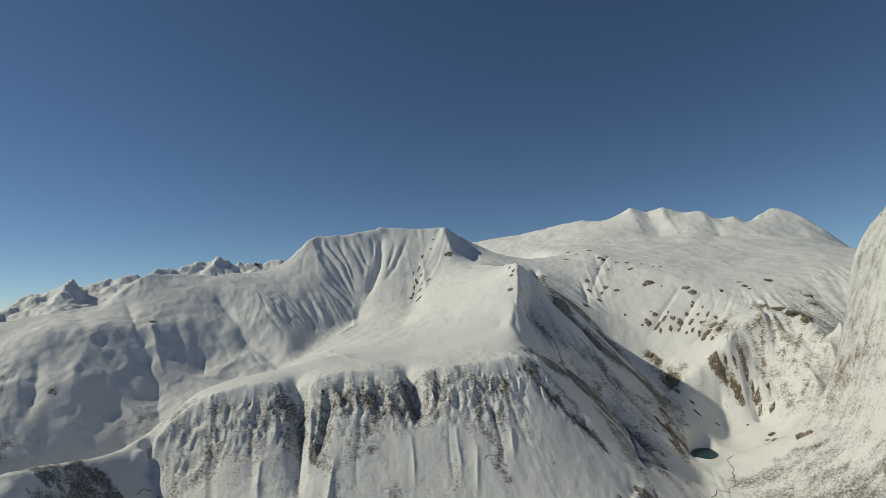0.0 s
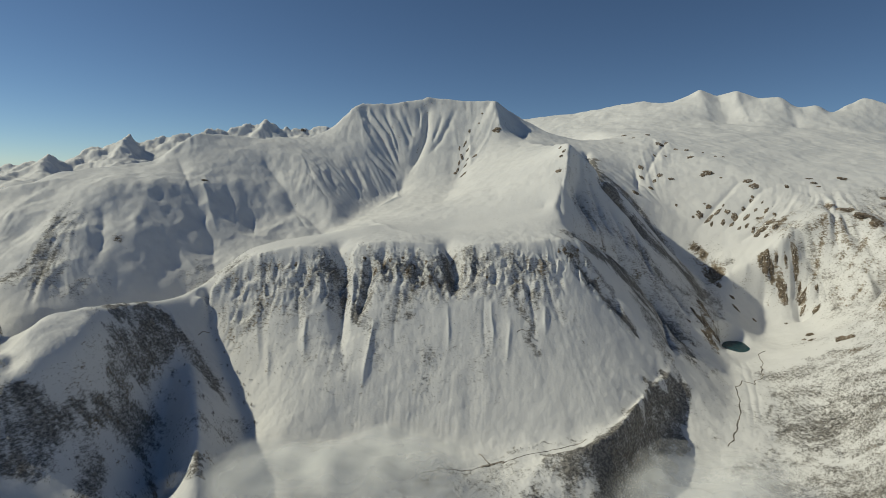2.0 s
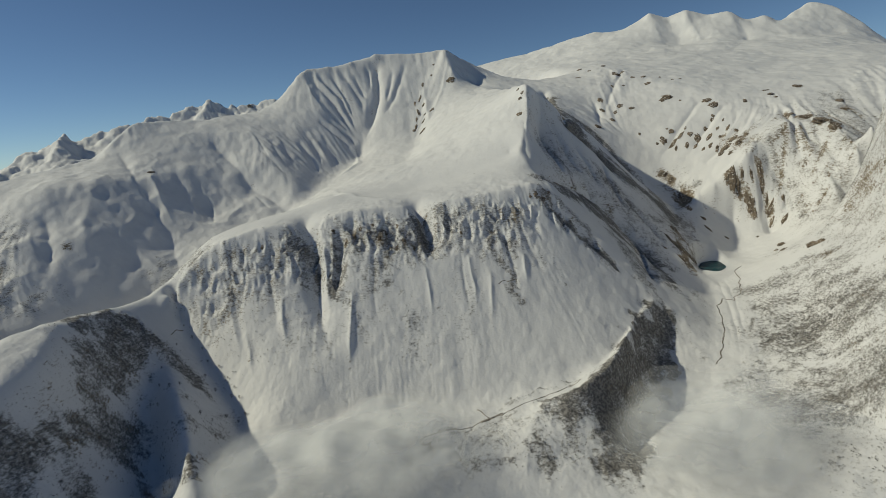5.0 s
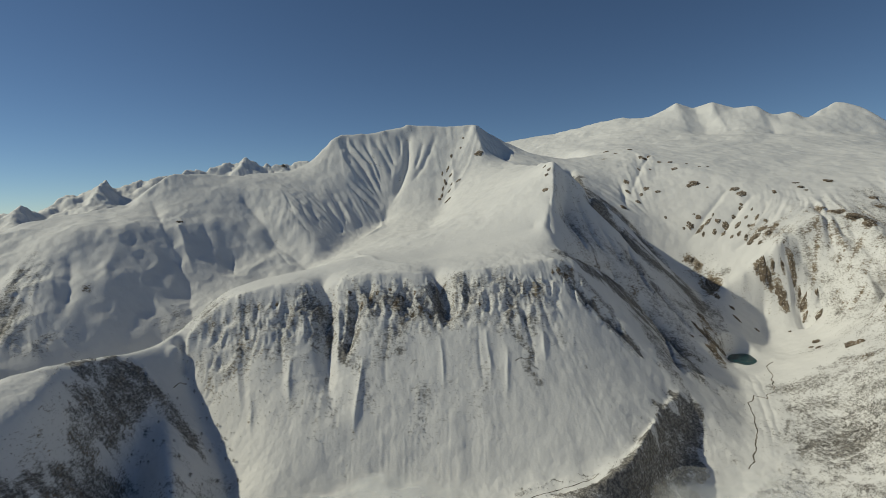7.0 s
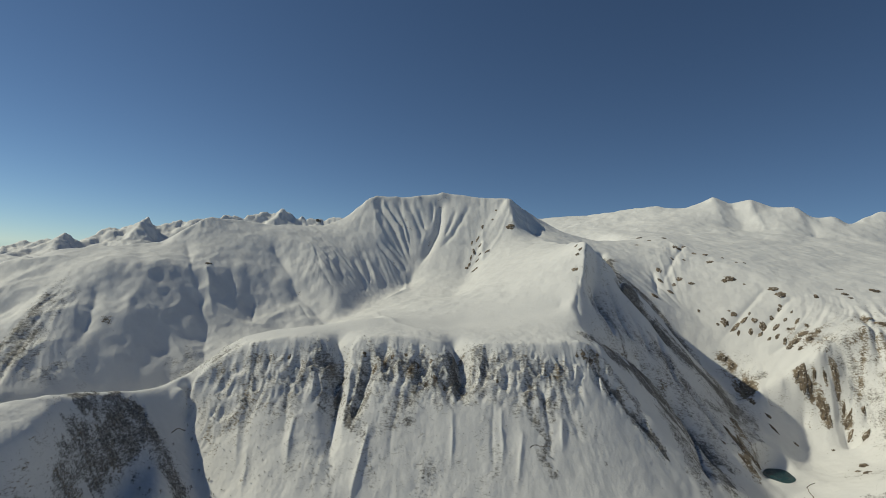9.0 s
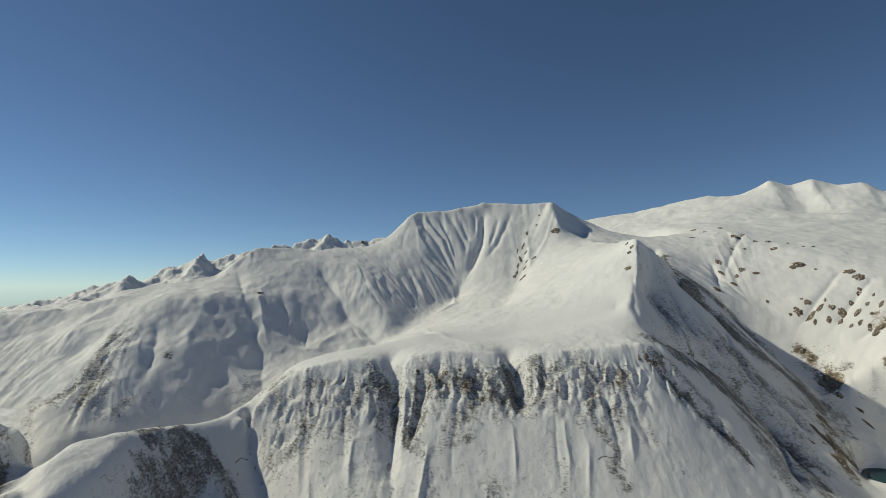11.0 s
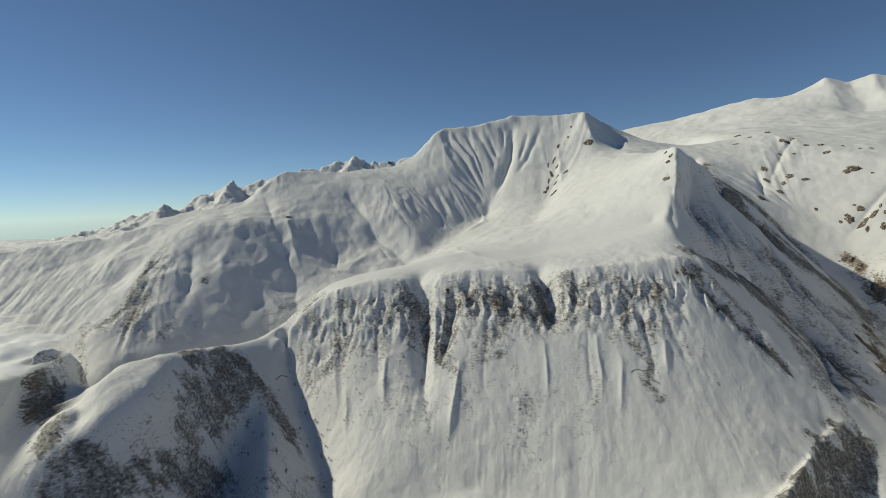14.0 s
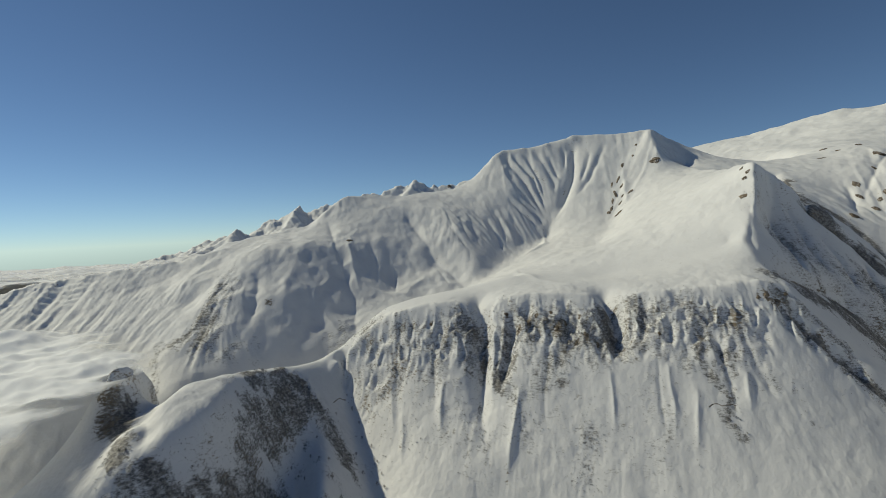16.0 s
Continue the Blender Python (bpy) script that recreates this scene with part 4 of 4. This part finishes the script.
ground = tagged(new("ground", me), "snow-covered mountain land with ridges, gullies and a deep valley", "mountain", kind="structure")


def height(x, y):
    """Height of the finished ground."""
    x, y = np.atleast_1d(np.asarray(x, float)), np.atleast_1d(np.asarray(y, float))
    ang = np.arctan2(x - CX, y - CY)
    i = (ang - AZ[0]) / math.radians(0.104)
    j = np.interp(np.hypot(x - CX, y - CY), RR, np.arange(nr))
    return pick(GZ, i, j)


def upright(x, y, reach=12.0):
    """The place on the ground, its normal and the way uphill."""
    h, hx, hy = (float(height(a, b)[0]) for a, b in ((x, y), (x + reach, y), (x, y + reach)))
    n = Vector((h - hx, h - hy, reach)).normalized()
    up = Vector((0, 0, 1)) - n * n.z
    up = up.normalized() if up.length > 0.05 else Vector((0, 1, 0))
    return Vector((x, y, h)), n, up


# ---- rock outcrops ----
def rock_outcrop(x, y, half_width, half_length):
    at, n, up = upright(x, y)
    bm = bmesh.new()
    bmesh.ops.create_icosphere(bm, subdivisions=3 if half_width > 9 else 2, radius=1)
    seed = Vector((x * 0.37, y * 0.29, 0))
    half_width, half_length = 0.85 * half_width, 1.6 * half_length
    thick = 0.34 * min(half_width, half_length) + 1.5
    for v in bm.verts:
        p = v.co.copy()
        k = 1 + 0.55 * noise.fractal(p * 1.7 + seed, 0.9, 2.1, 4)
        edge = 0.35 * noise.fractal(p * 4.1 + seed, 0.8, 2.0, 3)
        v.co = Vector((p.x * half_width * (k + edge), p.y * half_length * (k - edge), (p.z * (0.8 + 0.5 * edge) - 0.25) * thick * k))
    ob_mesh = bpy.data.meshes.new("rock_outcrop")
    bm.to_mesh(ob_mesh)
    bm.free()
    ob_mesh.materials.append(ROCK)
    ob = new("rock_outcrop", ob_mesh)
    side = up.cross(n).normalized()
    ob.matrix_world = Matrix.Translation(at) @ Matrix((side, up, n)).transposed().to_4x4()
    return tagged(ob, "bare brown rock outcrop standing out of the snow slope", "rock", "rock outcrops on the snow slopes")


for spot in OUTCROPS:
    rock_outcrop(*spot)


# ---- bare winter wood and scrub ----
def tree_shape(seed):
    """A leafless tree: a tapered stem, limbs and a ragged crown of twig fans; one unit high."""
    rnd = random.Random(seed)
    v, f = [], []
    for ring, (z, r) in enumerate(((0, 0.05), (0.9, 0.012))):
        for k in range(3):
            v.append((r * math.cos(k * 2.094), r * math.sin(k * 2.094), z - 0.08))
    for k in range(3):
        f.append((k, (k + 1) % 3, 3 + (k + 1) % 3))
        f.append((k, 3 + (k + 1) % 3, 3 + k))
    for k in range(6):
        a, z = rnd.uniform(0, 6.28), rnd.uniform(0.2, 0.75)
        r, w = rnd.uniform(0.22, 0.42), rnd.uniform(0.14, 0.26)
        b = len(v)
        v += [(0, 0, z), (r * math.cos(a - w * 2), r * math.sin(a - w * 2), z + rnd.uniform(0.02, 0.3)), (r * 0.8 * math.cos(a + w * 3), r * 0.8 * math.sin(a + w * 3), z + rnd.uniform(-0.12, 0.25))]
        f.append((b, b + 1, b + 2))
    return np.array(v), np.array(f)


def scatter(count, name, label, low, high, seed):
    rng = np.random.default_rng(seed)
    weights = np.array([w * s ** 2 * (sum(math.dist(a, b) for a, b in zip(l[:-1], l[1:])) + 2 * w) for w, s, l in WOODS])
    share = rng.multinomial(count, weights / weights.sum())
    xs, ys = [], []
    for n, (w, s, line) in zip(share, WOODS):
        p = np.array(line, float)
        k = rng.integers(0, len(p) - 1, n)
        t = rng.uniform(-0.05, 1.05, n)[:, None]
        q = p[k] + (p[k + 1] - p[k]) * t + rng.normal(0, w * 0.52, (n, 2))
        xs.append(q[:, 0])
        ys.append(q[:, 1])
    x, y = np.concatenate(xs), np.concatenate(ys)
    z = height(x, y)
    keep = 0.8 * vnoise(x / 26, y / 26, 31) + vnoise((x + y) / 16, z / 6, 32) + rng.normal(0, 0.3, len(x)) > 0.12
    x, y, z = x[keep], y[keep], z[keep]
    size = rng.uniform(low, high, len(x)) * (0.8 + 0.35 * vnoise(x / 70, y / 70, 33))
    turn, kind = rng.uniform(0, 6.28, len(x)), rng.integers(0, 4, len(x))
    vs, fs, base = [], [], 0
    for k in range(4):
        v, f = tree_shape(100 + k)
        m = kind == k
        c, s = np.cos(turn[m])[:, None], np.sin(turn[m])[:, None]
        wide = (size[m] * 1.25)[:, None]
        px = x[m][:, None] + wide * (c * v[:, 0] - s * v[:, 1])
        py = y[m][:, None] + wide * (s * v[:, 0] + c * v[:, 1])
        pz = z[m][:, None] + size[m][:, None] * v[:, 2]
        vs.append(np.stack([px, py, pz], -1).reshape(-1, 3))
        fs.append((f[None] + (base + np.arange(m.sum()) * len(v))[:, None, None]).reshape(-1, 3))
        base += m.sum() * len(v)
    v, f = np.concatenate(vs), np.concatenate(fs)
    mesh = bpy.data.meshes.new(name)
    mesh.vertices.add(len(v))
    mesh.vertices.foreach_set("co", v.astype(np.float32).ravel())
    mesh.loops.add(f.size)
    mesh.loops.foreach_set("vertex_index", f.astype(np.int32).ravel())
    mesh.polygons.add(len(f))
    mesh.polygons.foreach_set("loop_start", np.arange(0, f.size, 3, dtype=np.int32))
    mesh.update(calc_edges=True)
    mesh.materials.append(TWIG)
    return tagged(new(name, mesh), label, "wood", kind="stuff")


scatter(80000, "bare_wood", "leafless dark brown trees and scrub on the slopes", 1.7, 4.0, 7)


# ---- single trees on the shaded knob ----
def bare_tree():
    """A leafless tree: tapered trunk, limbs, and a crown of many small twig clumps."""
    rnd = random.Random(12)
    tree = tagged(new("tree", None), "leafless dark tree standing alone in the snow", "tree", "bare trees on the shaded knob")
    bm = bmesh.new()
    bmesh.ops.create_cone(bm, segments=7, radius1=0.35, radius2=0.06, depth=7.5, cap_ends=True, matrix=Matrix.Translation((0, 0, 3.4)))
    tips = []
    for k in range(11):
        a, z = k * 2.4, 2.0 + k * 0.45
        r = 2.9 - 0.18 * k
        tip = Vector((r * math.cos(a), r * math.sin(a), z + 1.3))
        way = tip - Vector((0, 0, z))
        m = Matrix.Translation(Vector((0, 0, z)) + way / 2) @ way.to_track_quat("Z", "Y").to_matrix().to_4x4()
        bmesh.ops.create_cone(bm, segments=5, radius1=0.12, radius2=0.03, depth=way.length, matrix=m)
        tips += [tip, Vector((0, 0, z)) + way * 0.6]
    mesh = bpy.data.meshes.new("trunk")
    bm.to_mesh(mesh)
    bm.free()
    mesh.materials.append(TWIG)
    new("trunk", mesh).parent = tree
    bm = bmesh.new()
    for tip in tips + [Vector((0, 0, 7.3))]:
        for _ in range(7):
            p = tip + Vector((rnd.gauss(0, 0.55), rnd.gauss(0, 0.55), rnd.gauss(0.2, 0.5)))
            q = [p + Vector((rnd.uniform(-0.5, 0.5), rnd.uniform(-0.5, 0.5), rnd.uniform(-0.4, 0.6))) for _ in range(3)]
            bm.faces.new([bm.verts.new(v) for v in q])
    mesh = bpy.data.meshes.new("crown")
    bm.to_mesh(mesh)
    bm.free()
    mesh.materials.append(TWIG)
    new("crown", mesh).parent = tree
    return tree


def stand(x, y):
    if not PATTERN:
        PATTERN.append(bare_tree())
    tree = PATTERN[0] if len(PATTERN) == 1 else None
    where = pose(x, y, float(height(x, y)[0]) - 0.2, 0, 0, (x * 37 + y * 11) % 360)
    size = 0.75 + 0.5 * ((x * 13 + y * 7) % 10) / 10
    if tree:
        PATTERN.append(tree)
    else:
        tree = copy_thing(PATTERN[0], where)
    tree.matrix_world = where @ Matrix.Scale(size, 4)


PATTERN = []
stand(-473, 1227)
stand(-451, 1203)
stand(-425, 1177)
stand(-409, 1150)
stand(-381, 1131)
stand(-359, 1104)
stand(-342, 1081)
stand(-328, 1057)
stand(-346, 1065)
stand(-379, 1078)
stand(-405, 1109)
stand(-471, 1165)
stand(-463, 1113)
stand(-470, 1076)
stand(-461, 1031)
stand(-438, 1020)
stand(-452, 990)
stand(-471, 1002)
stand(-423, 1029)
stand(-397, 988)
stand(-488, 1008)
stand(-343, 1008)
stand(-355, 971)
stand(-371, 966)
stand(-533, 1068)
stand(-535, 1108)
stand(-536, 1146)
stand(-519, 1014)
stand(-516, 970)
stand(-542, 993)
stand(-398, 1057)
stand(-504, 1115)
stand(-500, 1080)
stand(-487, 1108)
stand(-311, 1020)
stand(-323, 1009)


# ---- lake, streams, road and cracks ----
def lake_mesh():
    bm = bmesh.new()
    rim = []
    for k in range(64):
        a = k * math.tau / 64
        r = 1 + 0.05 * math.sin(3 * a + 1) + 0.04 * math.sin(5 * a)
        p, q = 54 * r * math.cos(a), 35 * r * math.sin(a)
        rim.append(bm.verts.new((LAKE.x + p * lake_axis.x + q * lake_axis.y, LAKE.y + p * lake_axis.y - q * lake_axis.x, LAKE.z + 0.6)))
    top = bm.faces.new(rim)
    low = bmesh.ops.extrude_face_region(bm, geom=[top])
    bmesh.ops.translate(bm, verts=[v for v in low["geom"] if isinstance(v, bmesh.types.BMVert)], vec=(0, 0, -1.5))
    bmesh.ops.recalc_face_normals(bm, faces=bm.faces)
    mesh = bpy.data.meshes.new("lake")
    bm.to_mesh(mesh)
    bm.free()
    mesh.materials.append(WATER)
    return mesh


tagged(new("lake", lake_mesh()), "small round dark teal mountain lake in the snow", "lake", kind="structure")


def ribbon(name, label, category, width, mat, *line, lift=0.25, wander=0.0, seed=0, kind=""):
    """A strip that lies on the ground along a plan line, rounded across."""
    p = np.array(line, float)
    seg = np.hypot(*np.diff(p, axis=0).T)
    s = np.concatenate([[0], np.cumsum(seg)])
    t = np.linspace(0, s[-1], max(6, int(s[-1] / 5)))
    x, y = np.interp(t, s, p[:, 0]), np.interp(t, s, p[:, 1])
    tx, ty = np.gradient(x), np.gradient(y)
    g = np.hypot(tx, ty) + 1e-9
    nx, ny = -ty / g, tx / g
    off = wander * fbm(t / 22, t * 0 + seed, 3, 40 + seed)
    x, y = x + nx * off, y + ny * off
    w = width * (0.75 + 0.35 * vnoise(t / 14, t * 0 + 3.3, 50 + seed))
    rows = []
    for k, up in ((-1, -0.6), (-0.5, 0.15), (0, 0.25), (0.5, 0.15), (1, -0.6)):
        px, py = x + nx * w * 0.5 * k, y + ny * w * 0.5 * k
        rows.append(np.stack([px, py, height(px, py) + lift + up], -1))
    v = np.stack(rows, 1).reshape(-1, 3)
    n = len(t)
    f = [(i * 5 + k, (i + 1) * 5 + k, (i + 1) * 5 + k + 1, i * 5 + k + 1) for i in range(n - 1) for k in range(4)]
    mesh = bpy.data.meshes.new(name)
    mesh.from_pydata(v.tolist(), [], f)
    mesh.materials.append(mat)
    return tagged(new(name, mesh), label, category, kind=kind)


ribbon("stream", "narrow dark stream winding through the snowy valley floor", "stream", 4.5, MUD, (1007, 1350), (975, 1336), (952, 1282), (913, 1229), (868, 1191), (850, 1209), (818, 1183), (785, 1123), (745, 1062), (707, 1019), (679, 983), wander=5, kind="structure")
ribbon("road", "muddy dark track along the snowy terrace", "road", 3.2, MUD, (-13, 876), (49, 898), (113, 896), (178, 906), (256, 917), (350, 934), wander=3, seed=3, kind="structure")
ribbon("track_spur", "bare brown earth on the snowy terrace", "track", 9, MUD, (140, 898), (168, 906), (184, 905), wander=3, seed=4)
ribbon("track_spur", "bare brown earth track climbing from the terrace", "track", 4, MUD, (159, 903), (146, 928), (140, 935), wander=2, seed=5)
ribbon("snow_crack", "dark crescent crack in the snow on the steep face", "crack", 2.6, MUD, (246, 1139), (262, 1146), (277, 1146), (289, 1141), wander=4, seed=6)
ribbon("snow_crack", "short dark crack in the snow below the saddle", "crack", 2.6, MUD, (-488, 1186), (-484, 1211), (-472, 1217), wander=2, seed=7)



# ---- mist and clouds ----
def cloud(label, x, y, z, long, broad, high, thick, sheets=3, turn=0.0, seed=0, tilt=0.0, dense=1.0):
    """A low bank: billowing sheets above one another, denser in its middle."""
    bank = tagged(new("cloud_bank", None), label, "cloud", "mist and clouds in the valleys")
    bank.location = (x, y, z)
    n = 70 if dense < 1.5 else 150
    u, v = np.meshgrid(np.linspace(-1, 1, n), np.linspace(-1, 1, n), indexing="ij")
    ca, sa = math.cos(radians(turn)), math.sin(radians(turn))
    px, py = u * long, v * broad
    wx, wy = x + ca * px - sa * py, y + sa * px + ca * py
    lump = fbm(wx / 190, wy / 190, 4, 60 + seed)
    for k in range(sheets):
        level = (k + 0.5) / sheets
        edge = np.hypot(u, v) + 0.22 * fbm(wx / 130, wy / 130, 3, 70 + seed + k)
        body = np.clip(1.0 - edge ** 2 * (1.35 + 0.5 * level), -2, 1.0)
        body = body - 3 * ramp(np.maximum(np.abs(u), np.abs(v)), 0.8, 1.0)
        pz = high * (level - 0.5) * np.clip(1.2 - edge ** 2 * 0.8, 0.1, 1.2) + high * 0.55 * lump + 4 * fbm(wx / 55, wy / 55, 4, 80 + k)
        pz = pz + 0.4 * high * (1 - np.abs(fbm(wx / 85, wy / 85, 3, 90 + seed))) * np.clip(body, 0, 1)
        pz = pz + tilt * ((wx - x) * -0.74 + (wy - y) * 0.67)
        body = np.minimum(body * (dense if k == 0 else 1.0) - (0.2 * k if dense > 2 else 0.0), (pz + z - height(wx.ravel(), wy.ravel()).reshape(n, n)) / 48 + 0.1)
        co = np.stack([wx - x, wy - y, pz], -1).reshape(-1, 3)
        idx = np.arange(n * n).reshape(n, n)
        q = np.stack([idx[:-1, :-1], idx[1:, :-1], idx[1:, 1:], idx[:-1, 1:]], -1).reshape(-1, 4)
        q = q[body.ravel()[q].max(1) > -0.35]
        mesh = bpy.data.meshes.new("billow")
        mesh.from_pydata(co.tolist(), [], q.tolist())
        mesh.polygons.foreach_set("use_smooth", np.ones(len(q), bool))
        for name, values in (("body", body), ("thick", np.full(body.shape, thick))):
            mesh.attributes.new(name, "FLOAT", "POINT").data.foreach_set("value", values.astype(np.float32).ravel())
        mesh.materials.append(MIST)
        ob = new("billow", mesh)
        ob.parent = bank
    return bank


cloud("thin grey mist drifting over the foot of the snowy face", -120, 800, 266, 400, 200, 34, 0.36, turn=12, seed=1)
cloud("thin grey mist lying in the valley below the lake", 505, 735, 262, 290, 200, 34, 0.36, turn=25, seed=2)
cloud("thick white cloud filling the valley below the ridge", -1030, 880, 508, 680, 340, 26, 1.0, sheets=1, turn=139, seed=3, tilt=0.03, dense=1.5)
cloud("white sea of cloud on the far horizon", -2520, 2270, 606, 1400, 1050, 26, 1.0, sheets=2, turn=40, seed=4, dense=2.6)
